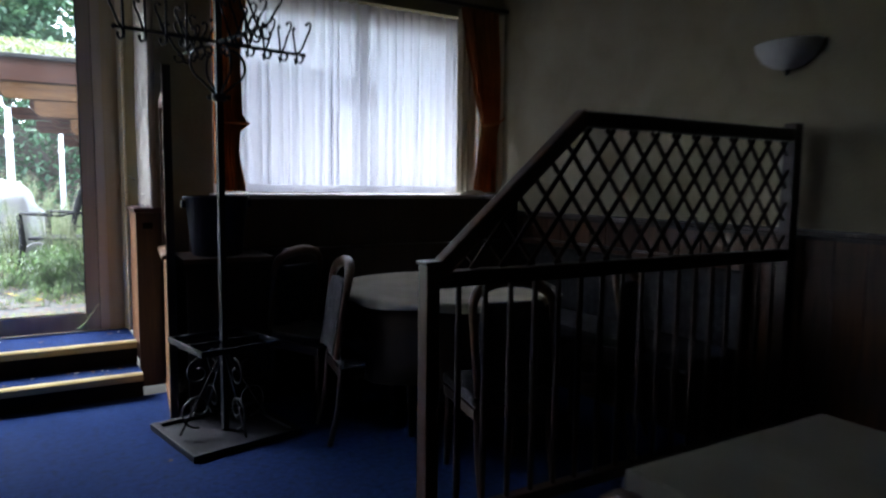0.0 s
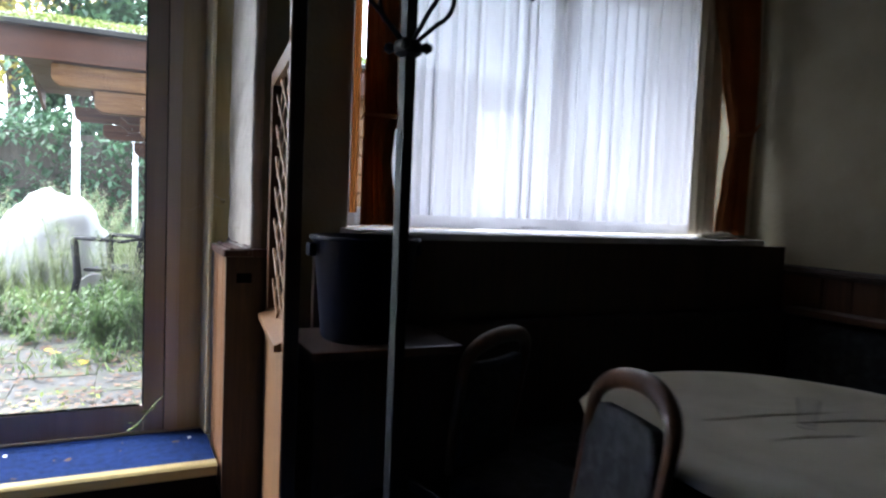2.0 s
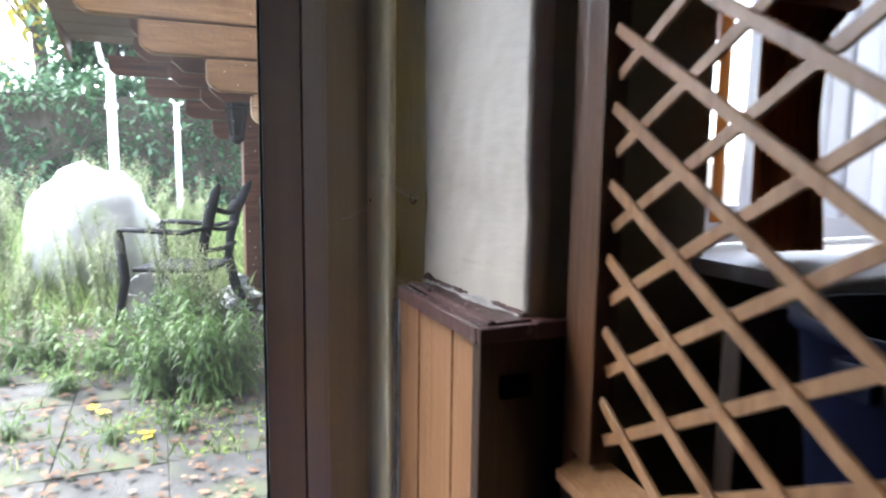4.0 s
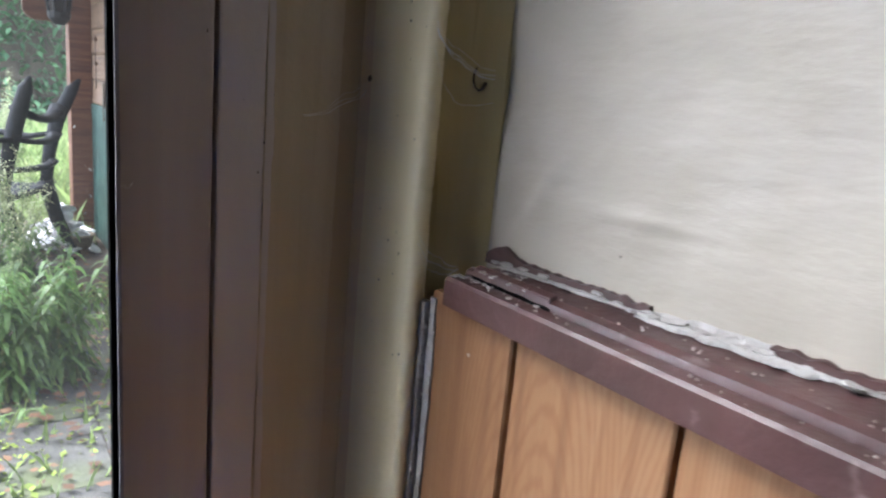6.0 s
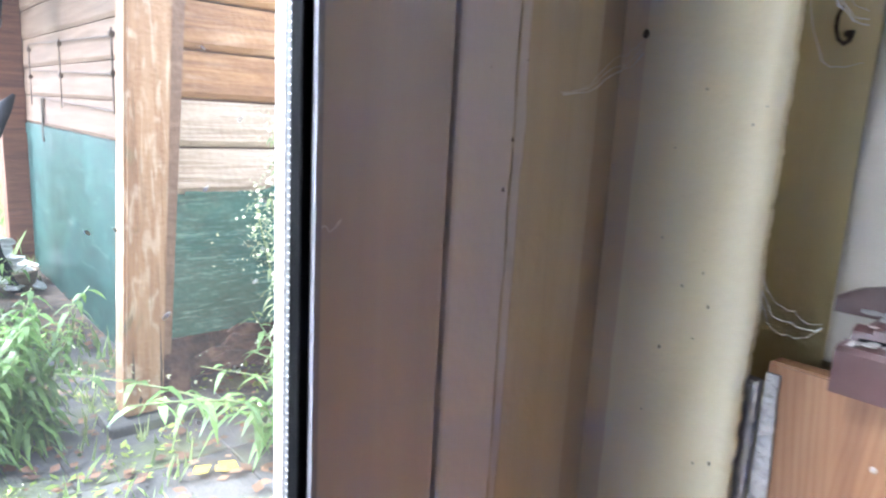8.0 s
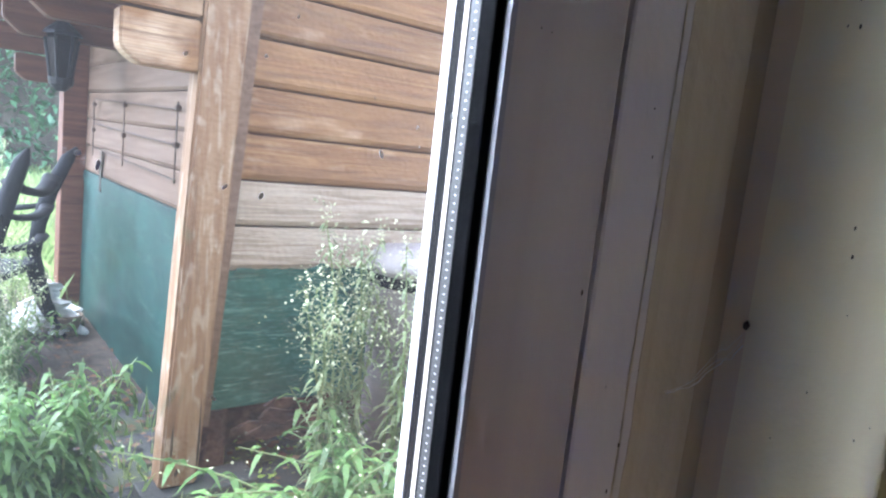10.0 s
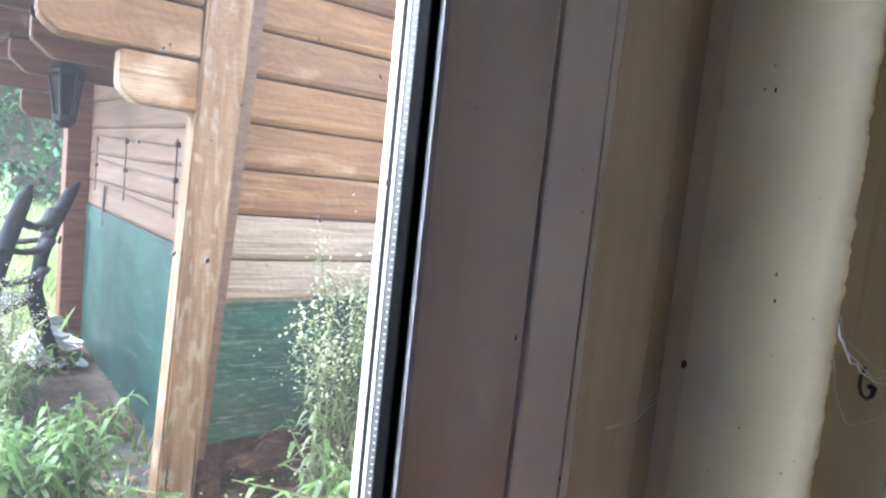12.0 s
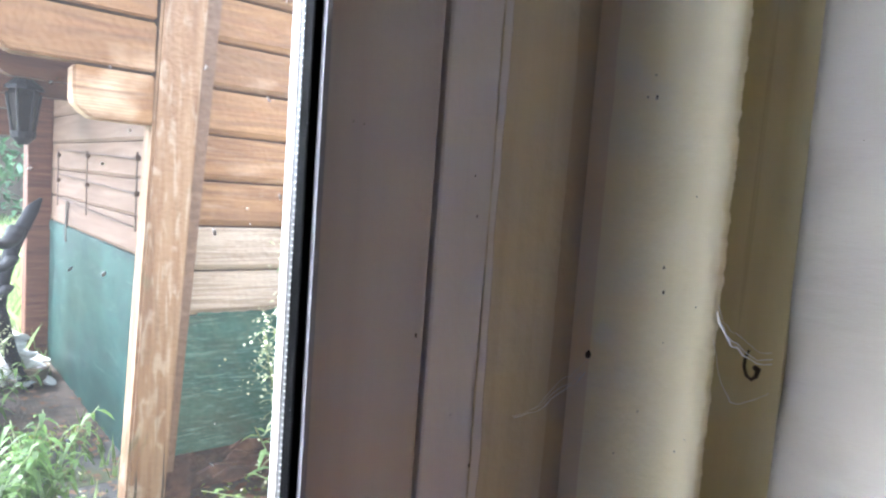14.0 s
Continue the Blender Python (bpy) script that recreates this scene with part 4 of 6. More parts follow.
# ---- benches ----
bench = thing("bench", "long dark upholstered corner bench under the window", "bench", (2.3, 5.0, 0))
part("base", box(1.4, 3.585, 4.86, 5.18, 0, 0.36), DARKWOOD, bench)
part("seat", box(1.4, 3.585, 4.76, 5.16, 0.361, 0.46, 0.03), UPHOL, bench)
part("backrest", box(1.4, 3.585, 5.1, 5.2, 0.461, 0.93, 0.02), DARKWOOD, bench)
part("back_panel", box(0.98, 3.585, 5.205, 5.24, 0.0, 1.26, 0.003), DARKWOOD, bench, "dark panel below the sill")
side_bench = thing("bench", "dark upholstered bench with a wooden top rail", "bench", (3.4, 3.9, 0))
part("base", box(3.2, 3.585, 3.02, 4.755, 0, 0.36), DARKWOOD, side_bench)
part("seat", box(3.12, 3.55, 3.02, 4.755, 0.361, 0.46, 0.03), UPHOL, side_bench)
part("backrest", box(3.5, 3.586, 3.02, 5.095, 0.461, 0.92, 0.02), UPHOL, side_bench)
part("top_rail", box(3.46, 3.587, 3.02, 5.095, 0.921, 0.955, 0.008), MIDWOOD, side_bench)

# ---- lattice partition beside the steps ----
PX = 0.87
part_th = thing("lattice_partition", "tall wooden partition with a diagonal lattice top", "partition", (PX, 5.44, 0))
# Light and shade by colour: dark front, pine strip on the side facing the door.
part("front_post", box(PX - 0.022, PX + 0.02, 4.76, 4.8, 0, 2.02, 0.003), DARKWOOD, part_th, "post with a dark shaded front and pale lit edge")
part("post_edge", box(PX - 0.027, PX - 0.0225, 4.762, 4.8, 0, 2.018, 0.001), PINE, part_th)
part("rear_post", box(PX - 0.02, PX + 0.025, 5.4305, 5.47, 0, 1.9, 0.003), MIDWOOD, part_th)
part("top_rail", box(PX - 0.02, PX + 0.02, 4.801, 5.43, 1.84, 1.9, 0.003), PINE, part_th, "honey pine rail")
part("ledge", prism([(PX - 0.05, 0.925), (PX - 0.05, 0.945), (PX + 0.02, 0.975), (PX + 0.02, 0.925)], "y", 4.801, 5.43), PINE, part_th, "honey pine ledge")
part("lower_panel", box(PX - 0.018, PX + 0.018, 4.801, 5.43, 0.06, 0.924, 0.002), PINE, part_th, "honey pine lower panel")
part("plinth", box(PX - 0.024, PX + 0.024, 4.801, 5.43, 0, 0.0595, 0.002), PINE, part_th)
part("side_stile", box(PX - 0.021, PX + 0.021, 5.37, 5.4295, 0.975, 1.84, 0.002), MIDWOOD, part_th)


def lattice(parent, u0, u1, z0, z1, at, axis, pitch, width, thick, mat, lean, name, clip=None):
    """Diagonal laths over a rectangle (or above the slanted line clip), in two crossing layers."""
    for layer, sgn in ((0, 1), (1, -1)):
        h = z1 - z0
        run = h / lean
        c = u0 - run
        while c < u1 + run:
            pts = []
            for f in [i / 240 for i in range(241)]:
                u = c + (f * run if sgn > 0 else (1 - f) * run)
                z = z0 + f * h
                if u0 <= u <= u1 and (clip is None or clip(u, z)):
                    pts.append((u, z))
            if len(pts) > 2:
                (ua, za), (ub, zb) = pts[0], pts[-1]
                ln = math.hypot(ub - ua, zb - za)
                ang = math.atan2(zb - za, ub - ua)
                off = (layer - 0.5) * thick * 1.02
                b = box(-ln / 2, ln / 2, -thick / 2, thick / 2, -width / 2, width / 2, 0.0012, seg=1)
                m = Matrix.Translation(((ua + ub) / 2, 0, (za + zb) / 2)) @ Matrix.Rotation(-ang, 4, "Y")
                if axis == "y":
                    m = Matrix.Translation((at + off, 0, 0)) @ Matrix.Rotation(radians(90), 4, "Z") @ m
                else:
                    m = Matrix.Translation((0, at + off, 0)) @ m
                bmesh.ops.transform(b, matrix=m, verts=b.verts)
                part(name, b, mat, parent)
            c += pitch


lattice(part_th, 4.801, 5.37, 0.976, 1.839, PX, "y", 0.212, 0.019, 0.008, PINE, 0.56, "lath")

part_th.matrix_basis = pose(PX, 5.44, 0, 0, 0, -6)

# ---- railing with sloped lattice screen ----
RY = 2.8
rail = thing("railing", "dark wooden room divider with a sloping lattice screen", "railing", (1.36, RY, 0))
part("newel_post", box(1.345, 1.4, RY - 0.035, RY + 0.035, 0, 1.085, 0.008), MIDWOOD, rail, "red-brown square newel post")
part("newel_cap", box(1.338, 1.407, RY - 0.042, RY + 0.042, 1.0855, 1.1, 0.006), MIDWOOD, rail)
part("end_post", box(3.5, 3.56, RY - 0.035, RY + 0.035, 0, 1.71, 0.006), DARKWOOD, rail)
part("middle_rail", box(1.401, 3.499, RY - 0.03, RY + 0.03, 1.0, 1.06, 0.006), DARKWOOD, rail)
part("bottom_rail", box(1.401, 3.499, RY - 0.025, RY + 0.025, 0.08, 0.13, 0.006), DARKWOOD, rail)
part("top_rail", box(2.075, 3.499, RY - 0.032, RY + 0.032, 1.615, 1.68, 0.012), DARKWOOD, rail)
ln = math.hypot(2.08 - 1.41, 1.65 - 1.06)
part("sloping_rail", box(-ln / 2 - 0.02, ln / 2 + 0.02, -0.032, 0.032, -0.033, 0.033, 0.012, m=pose(1.745, RY, 1.355) @ Matrix.Rotation(-math.atan2(0.59, 0.67), 4, "Y")), MIDWOOD, rail)
lattice(rail, 1.45, 3.495, 1.061, 1.614, RY, "x", 0.135, 0.02, 0.009, DARKWOOD, 1.25, "lath", lambda u, z: z < 1.06 + (u - 1.42) * 0.88 - 0.01)
for i in range(17):
    x = 1.5 + i * 0.12
    part("baluster", tube([(x, RY, 0.131), (x, RY, 0.4), (x, RY, 0.7), (x, RY, 0.999)], [0.011, 0.013, 0.013, 0.011], 10), DARKWOOD, rail)


# ---- tables ----
def round_cloth(r, top, drop):
    b = bmesh.new()
    n, rings = 72, []
    centre = b.verts.new((0, 0, top + 0.004))
    for q in range(12):
        rr = r * (q + 1) / 12
        rings.append([b.verts.new((rr * math.cos(2 * math.pi * i / n), rr * math.sin(2 * math.pi * i / n), top + 0.004 + 0.003 * noise.noise((rr * 5 * math.cos(2 * math.pi * i / n), rr * 3 * math.sin(2 * math.pi * i / n), 1)))) for i in range(n)])
    for q in range(5):
        f = (q + 1) / 5
        rings.append([b.verts.new(((r + 0.012 + 0.028 * f * math.sin(9 * 2 * math.pi * i / n + 0.6) * f) * math.cos(2 * math.pi * i / n), (r + 0.012 + 0.028 * f * math.sin(9 * 2 * math.pi * i / n + 0.6) * f) * math.sin(2 * math.pi * i / n), top - drop * f)) for i in range(n)])
    for i in range(n):
        b.faces.new((centre, rings[0][i], rings[0][(i + 1) % n]))
    for a, c in zip(rings, rings[1:]):
        for i in range(n):
            b.faces.new((a[i], c[i], c[(i + 1) % n], a[(i + 1) % n]))
    return b


TC = (2.22, 4.08)
tab = thing("round_table", "round dark wooden dining table", "table", (*TC, 0))
part("tabletop", lathe([(0.605, 0.735), (0.625, 0.74), (0.625, 0.765), (0.615, 0.772)], 48), DARKWOOD, tab)
part("pedestal", lathe([(0.06, 0.05), (0.09, 0.1), (0.05, 0.2), (0.06, 0.5), (0.09, 0.734)], 20), DARKWOOD, tab)
for a in range(4):
    part("foot", box(0.03, 0.32, -0.03, 0.03, 0, 0.05, 0.01, m=Matrix.Rotation(radians(45 + 90 * a), 4, "Z")), DARKWOOD, tab)
for o in tab.children:
    o.matrix_parent_inverse = Matrix()
under = tagged(part("tablecloth", round_cloth(0.63, 0.768, 0.42), UNDERCLOTH, smooth=True), "dark brown undercloth hanging round the table", "tablecloth")
under.location = (*TC, 0)
cl = tagged(part("tablecloth", round_cloth(0.645, 0.775, 0.035), CLOTH, smooth=True), "creased cream tablecloth over the round table", "tablecloth")
cl.location = (*TC, 0)
# creases across the cloth
for (x0, y0, x1, y1) in ((-0.35, 0.12, 0.3, 0.02), (-0.3, -0.08, 0.1, -0.16), (-0.1, 0.02, 0.42, -0.12)):
    part("crease", tube([(x0, y0, 0.777), ((x0 + x1) / 2, (y0 + y1) / 2 + 0.01, 0.782), (x1, y1, 0.777)], [0.002, 0.008, 0.002], 6, flat=0.7), CLOTH, cl).matrix_parent_inverse = Matrix()
tum = tagged(part("tumbler", lathe([(0.026, 0.0), (0.034, 0.085), (0.032, 0.085), (0.025, 0.012), (0.001, 0.01)], 24), TUMBLER, smooth=True), "small empty glass tumbler on tablecloth", "glass")
tum.location = (2.19, 4.03, 0.782)

t2 = thing("table", "rectangular dark table under a pale cloth", "table", (1.6, 1.2, 0))
part("tabletop", box(1.25, 1.96, 0.75, 1.69, 0.735, 0.765, 0.004), DARKWOOD, t2)
for x in (1.3, 1.91):
    for yv in (0.8, 1.64):
        part("leg", box(x - 0.03, x + 0.03, yv - 0.03, yv + 0.03, 0, 0.734, 0.004), DARKWOOD, t2)
bm = bmesh.new()
ux = [(-1, 0.55), (-1, 0.66), (-1, 0.77), (-0.98, 0.775), (-0.5, 0.775), (0, 0.775), (0.5, 0.775), (0.98, 0.775), (1, 0.77), (1, 0.66), (1, 0.55)]
gridv = []
for i, (u, zu) in enumerate(ux):
    rowv = []
    for j, (w, zw) in enumerate(ux):
        z = min(zu, zw)
        flare = 0.02 * (0.775 - z) / 0.2 * (1 + math.sin(7 * i + 5 * j))
        rowv.append(bm.verts.new((1.605 + u * (0.365 + flare), 1.22 + w * (0.48 + flare), z + 0.002 * noise.noise((u * 3, w * 3, 2)))))
    gridv.append(rowv)
for i in range(10):
    for j in range(10):
        bm.faces.new((gridv[i][j], gridv[i + 1][j], gridv[i + 1][j + 1], gridv[i][j + 1]))
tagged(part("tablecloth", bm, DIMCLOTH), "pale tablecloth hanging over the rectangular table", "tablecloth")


# ---- chairs ----
def dining_chair(m, group="dining chairs"):
    ch = tagged(new("dining_chair"), "dark wooden dining chair with grey-blue upholstered back", "chair", group=group)
    lean = Matrix.Translation((0, 0, 0.42)) @ Matrix.Rotation(radians(9), 4, "X") @ Matrix.Translation((0, 0, -0.42))
    out = []
    for i in range(25):
        a = math.pi * i / 24
        out.append((0.22 * math.cos(a) ** 1 if abs(math.cos(a)) < 1 else 0.22 * math.cos(a), 0.83 + 0.14 * math.sin(a) ** 0.75))
    def P(u, z):
        y = 0.2 - 0.03 * math.cos(u / 0.22 * 1.4)
        return lean @ Vector((u, y + 0.03, z))
    pts = [P(0.2, 0.45)] + [P(u * 0.96, z) for u, z in out] + [P(-0.2, 0.45)]
    part("back_frame", tube(pts, [0.018] + [0.02 + 0.012 * math.sin(math.pi * i / 24) for i in range(25)] + [0.018], 10), MIDWOOD, ch, "varnished brown bentwood back frame", smooth=True)
    b = bmesh.new()
    rows = []
    for j in range(13):
        f = j / 12
        z = 0.47 + 0.4 * f
        half = 0.18 if f < 0.75 else 0.18 - 0.03 * (f - 0.75) / 0.25
        rows.append([b.verts.new(P(-half + 2 * half * i / 10, z) + Vector((0, -0.012 - 0.02 * math.sin(math.pi * i / 10) * math.sin(math.pi * f), 0))) for i in range(11)])
    for r, s in zip(rows, rows[1:]):
        for i in range(10):
            b.faces.new((r[i], r[i + 1], s[i + 1], s[i]))
    e = bmesh.ops.extrude_face_region(b, geom=b.faces[:])
    bmesh.ops.translate(b, vec=(0, 0.04, 0), verts=[v for v in e["geom"] if isinstance(v, bmesh.types.BMVert)])
    bmesh.ops.recalc_face_normals(b, faces=b.faces[:])
    part("backrest", b, UPHOL, ch, "worn grey-blue padded back", smooth=True)
    part("seat", box(-0.22, 0.22, -0.24, 0.19, 0.425, 0.485, 0.025, seg=3), UPHOL, ch, "worn grey-blue padded seat", smooth=True)
    part("seat_frame", box(-0.215, 0.215, -0.235, 0.195, 0.37, 0.424, 0.008), DARKWOOD, ch)
    for x in (-0.19, 0.19):
        part("leg", tube([(x, -0.21, 0.37), (x * 1.02, -0.215, 0.2), (x * 1.04, -0.22, 0)], [0.022, 0.018, 0.014], 10), DARKWOOD, ch)
        part("leg", tube([(x, 0.18, 0.45), (x, 0.2, 0.2), (x, 0.25, 0)], [0.02, 0.018, 0.015], 10), DARKWOOD, ch)
    ch.matrix_basis = m
    for o in ch.children:
        o.matrix_parent_inverse = Matrix()
    return ch


c0 = dining_chair(pose(1.69, 4.06, 0, 0, 0, 80) @ Matrix.Diagonal((0.92, 0.95, 0.96, 1)))
copy_thing(c0, pose(1.98, 3.2, 0, 0, 0, 168))
copy_thing(c0, pose(2.75, 3.35, 0, 0, 0, -150))
copy_thing(c0, pose(1.62, 4.68, 0, 0, 0, 25))
copy_thing(c0, pose(0.86, 1.17, 0, 0, 0, 49))

# ---- coat stand ----
CS = (1.0, 4.4)
stand = thing("coat_stand", "black wrought-iron coat stand with scrolled hooks", "coat stand", (*CS, 0))
part("pole", box(-0.0165, 0.0165, -0.0165, 0.0165, 0.02, 2.3, 0.003), IRON, stand)
part("base_frame", box(-0.3, 0.3, -0.3, -0.26, 0.0, 0.035, 0.004), IRON, stand)
part("base_frame", box(-0.3, 0.3, 0.26, 0.3, 0.0, 0.035, 0.004), IRON, stand)
part("base_frame", box(-0.3, -0.26, -0.2595, 0.2595, 0.0, 0.035, 0.004), IRON, stand)
part("base_frame", box(0.26, 0.3, -0.2595, 0.2595, 0.0, 0.035, 0.004), IRON, stand)
part("drip_tray", box(-0.259, 0.259, -0.259, 0.259, 0.004, 0.016, 0.002), IRON, stand, "black metal drip tray")
for a, b, c, d in ((-0.22, 0.22, -0.22, -0.205), (-0.22, 0.22, 0.205, 0.22), (-0.22, -0.205, -0.2045, 0.2045), (0.205, 0.22, -0.2045, 0.2045)):
    part("umbrella_rail", box(a, b, c, d, 0.495, 0.525, 0.003), IRON, stand)
part("cross_bar", box(-0.2045, -0.017, -0.008, 0.008, 0.5, 0.52, 0.002), IRON, stand)
part("cross_bar", box(0.017, 0.2045, -0.008, 0.008, 0.5, 0.52, 0.002), IRON, stand)
for q in range(4):
    rot = Matrix.Rotation(radians(90 * q), 4, "Z")
    for path in (arc(0.15, 0.16, 0.1, 0.025, -90, 330, 24), arc(0.14, 0.36, 0.08, 0.02, 100, -280, 20)):
        part("scroll", tube([rot @ Vector((u, 0, z)) for u, z in path], 0.0065, 6), IRON, stand, smooth=True)
    part("brace", tube([rot @ Vector((0.02, 0, 0.44)), rot @ Vector((0.1, 0, 0.3)), rot @ Vector((0.25, 0, 0.04))], 0.007, 6), IRON, stand)
    part("support_scroll", tube([rot @ Vector((u, 0, z)) for u, z in [(0.02, 1.83)] + arc(0.06, 1.99, 0.1, 0.075, -70, 85, 12) + arc(0.05, 2.05, 0.02, 0.012, 60, 330, 8)], 0.007, 6), IRON, stand, smooth=True)
    arm = part("arm", tube([rot @ Vector((0.016, 0, 2.1)), rot @ Vector((0.25, 0, 2.1)), rot @ Vector((0.5, 0, 2.1))], [0.011, 0.011, 0.009], 8), IRON, stand)
    part("knob", lathe([(0.001, -0.014), (0.012, -0.008), (0.014, 0), (0.012, 0.008), (0.001, 0.014)], 10), IRON, arm).matrix_basis = rot @ Matrix.Translation((0.51, 0, 2.1))
    for h in range(4):
        u0 = 0.17 + 0.1 * h
        for s in (1, -1):
            up = [(0.0, 0.0), (0.02, 0.035), (0.035, 0.08), (0.06, 0.12)] if h < 3 else [(0.0, 0.0), (0.03, 0.03), (0.06, 0.09), (0.085, 0.13)]
            curl = [(up[-1][0] - 0.012 + 0.016 * math.cos(t), up[-1][1] + 0.02 + 0.016 * math.sin(t)) for t in (-0.9, -0.2, 0.6, 1.4, 2.2, 3.0)]
            low = [(0.0, 0.0), (-0.012, -0.022), (-0.004, -0.045), (0.02, -0.05), (0.034, -0.034), (0.032, -0.015)]
            for path in (up + curl, low):
                part("coat_hook", tube([rot @ Vector((u0 + 0.35 * p[0], s * (0.008 + p[0]), 2.1 + p[1])) for p in path], [0.0062] * (len(path) - 1) + [0.01], 6), IRON, arm, smooth=True)
part("collar", lathe([(0.02, 1.79), (0.036, 1.8), (0.04, 1.815), (0.036, 1.83), (0.02, 1.84)], 14), IRON, stand)
for q in range(4):
    rot = Matrix.Rotation(radians(90 * q + 45), 4, "Z")
    part("knob", lathe([(0.001, -0.016), (0.014, -0.008), (0.016, 0), (0.014, 0.008), (0.001, 0.016)], 10), IRON, stand).matrix_basis = rot @ Matrix.Translation((0.05, 0, 1.815))
part("finial", lathe([(0.02, 2.3), (0.03, 2.32), (0.02, 2.34), (0.002, 2.37)], 12), IRON, stand)
for o in stand.children_recursive:
    o.matrix_parent_inverse = Matrix()
stand.matrix_basis = pose(*CS, 0, 0, 0, 12)

# ---- corner shelf with bucket ----
shelf = thing("side_cabinet", "dark low cabinet with a red-brown edged top", "cabinet", (1.12, 5.0, 0))
part("body", box(0.88, 1.38, 4.78, 5.19, 0, 0.895, 0.003), DARKWOOD, shelf)
part("top", box(0.865, 1.395, 4.775, 5.195, 0.8955, 0.925, 0.004), DARKWOOD, shelf)
part("edge_strip", box(0.865, 1.395, 4.76, 4.7745, 0.8955, 0.926, 0.004), MIDWOOD, shelf)
bucket = tagged(new("bucket"), "large dark blue plastic bucket on the cabinet", "bucket")
bucket.matrix_basis = pose(1.1, 4.975, 0.926)
part("tub", lathe([(0.14, 0), (0.148, 0.01), (0.182, 0.34), (0.19, 0.345), (0.19, 0.36), (0.178, 0.36), (0.14, 0.02), (0.02, 0.018)], 40), BLUEPLASTIC, bucket, smooth=True).matrix_parent_inverse = Matrix()

part("rim", lathe([(0.1905, 0.343), (0.196, 0.346), (0.196, 0.358), (0.1905, 0.361)], 40, cap=False), BLUEPLASTIC, bucket, smooth=True).matrix_parent_inverse = Matrix()
for s in (-1, 1):
    part("handle_lug", box(s * 0.195 - 0.012, s * 0.195 + 0.012, -0.025, 0.025, 0.29, 0.335, 0.005), BLUEPLASTIC, bucket).matrix_parent_inverse = Matrix()

# ---- wall lamp ----
lamp = thing("wall_lamp", "unlit frosted half-bowl wall sconce", "wall lamp", (3.6, 2.9, 2.12))
b = lathe([(0.02, -0.12), (0.07, -0.105), (0.12, -0.07), (0.15, -0.02), (0.16, 0.02), (0.15, 0.025), (0.14, 0.0)], 28, cap=False)
bmesh.ops.scale(b, vec=(0.75, 1.15, 1), verts=b.verts)
part("shade", b, SCONCE, lamp, "frosted glass half bowl", smooth=True).matrix_parent_inverse = Matrix()
part("wall_plate", box(0.0, 0.018, -0.05, 0.05, -0.08, 0.05, 0.004), DARKWOOD, lamp).matrix_parent_inverse = Matrix()
part("finial", lathe([(0.001, -0.15), (0.01, -0.14), (0.012, -0.125), (0.02, -0.12)], 12), IRON, lamp).matrix_parent_inverse = Matrix()

# ---- garden ground ----
GZ = 0.32
bm = bmesh.new()
xs, ys = [-3000, -40, -3.75, 3.85, 40, 3000], [-3000, -40, -2.75, 6.25, 40, 3000]
vv = [[bm.verts.new((x, y, GZ)) for y in ys] for x in xs]
for i in range(5):
    for j in range(5):
        if not (i == 2 and j == 2):
            bm.faces.new((vv[i][j], vv[i + 1][j], vv[i + 1][j + 1], vv[i][j + 1]))
structure("ground", bm, SOIL, "damp soil under weeds and fallen leaves", "ground")
structure("wall_plinth", box(-3.46, 0.69, 6.201, 6.3, 0.0, 0.3, 0.004), SLAB, "concrete plinth below the door", "wall")


def cards(centres, rng, size, aspect=2.2, droop=0.5, flat=0.0):
    """Many small leaves, each two quads folded along its length. Returns vertices and faces."""
    n = len(centres)
    yaw = rng.uniform(0, 2 * math.pi, n)
    pit = rng.uniform(-1.1, 0.9, n) * (1 - flat)
    sz = rng.uniform(size[0], size[1], n)
    d = np.stack([np.cos(yaw) * np.cos(pit), np.sin(yaw) * np.cos(pit), np.sin(pit)], 1)
    s = np.stack([-np.sin(yaw), np.cos(yaw), rng.uniform(-0.5, 0.5, n) * (1 - flat)], 1)
    s /= np.linalg.norm(s, axis=1)[:, None]
    dn = np.array([0, 0, -1.0])
    L, W = sz[:, None], (sz / aspect)[:, None]
    p0 = centres
    p1 = centres + d * L * 0.5
    p2 = centres + d * L + dn * L * droop * 0.5
    v = np.stack([p0, p1 - s * W / 2, p1 + s * W / 2, p2], 1)
    v = v.reshape(-1, 3)
    base = np.arange(n)[:, None] * 4
    f = (base + np.array([[0, 1, 3, 2]])).tolist()
    return v.tolist(), f


def cloud(name, centres, mat, rng, size, parent=None, aspect=2.2, droop=0.5, flat=0.0):
    v, f = cards(np.asarray(centres, float), rng, size, aspect, droop, flat)
    me = bpy.data.meshes.new(name)
    me.from_pydata(v, [], f)
    return link(name, me, mat, parent)


rng = np.random.default_rng(4)

# ---- shed ----
SX, SY, SXE, SYE = 0.99, 7.9, 3.1, 10.3
shed = thing("garden_shed", "weathered timber shed with green lower sheets and mossy roof", "shed", (1.5, 8.5, GZ))
H = 0.1487
for i in range(9):
    z = 1.031 + H * i
    mat = SHEDPALE if i < 2 else SHEDWOOD
    part("board", prism([(SY, z), (SY - 0.006, z + 0.004), (SY - 0.012, z + 0.02), (SY - 0.002, z + H - 0.012), (SY, z + H - 0.006), (SY + 0.03, z + H - 0.006), (SY + 0.03, z)], "x", SX - 0.022, SXE), mat, shed)
for i in range(9):
    z = 1.16 + H * i
    y1 = SYE
    part("side_board", prism([(SX, z), (SX - 0.008, z + 0.015), (SX - 0.002, z + H - 0.008), (SX, z + H - 0.004), (SX + 0.025, z + H - 0.004), (SX + 0.025, z)], "y", SY + 0.03, y1), SHEDSIDE, shed, "faded pinkish side board")
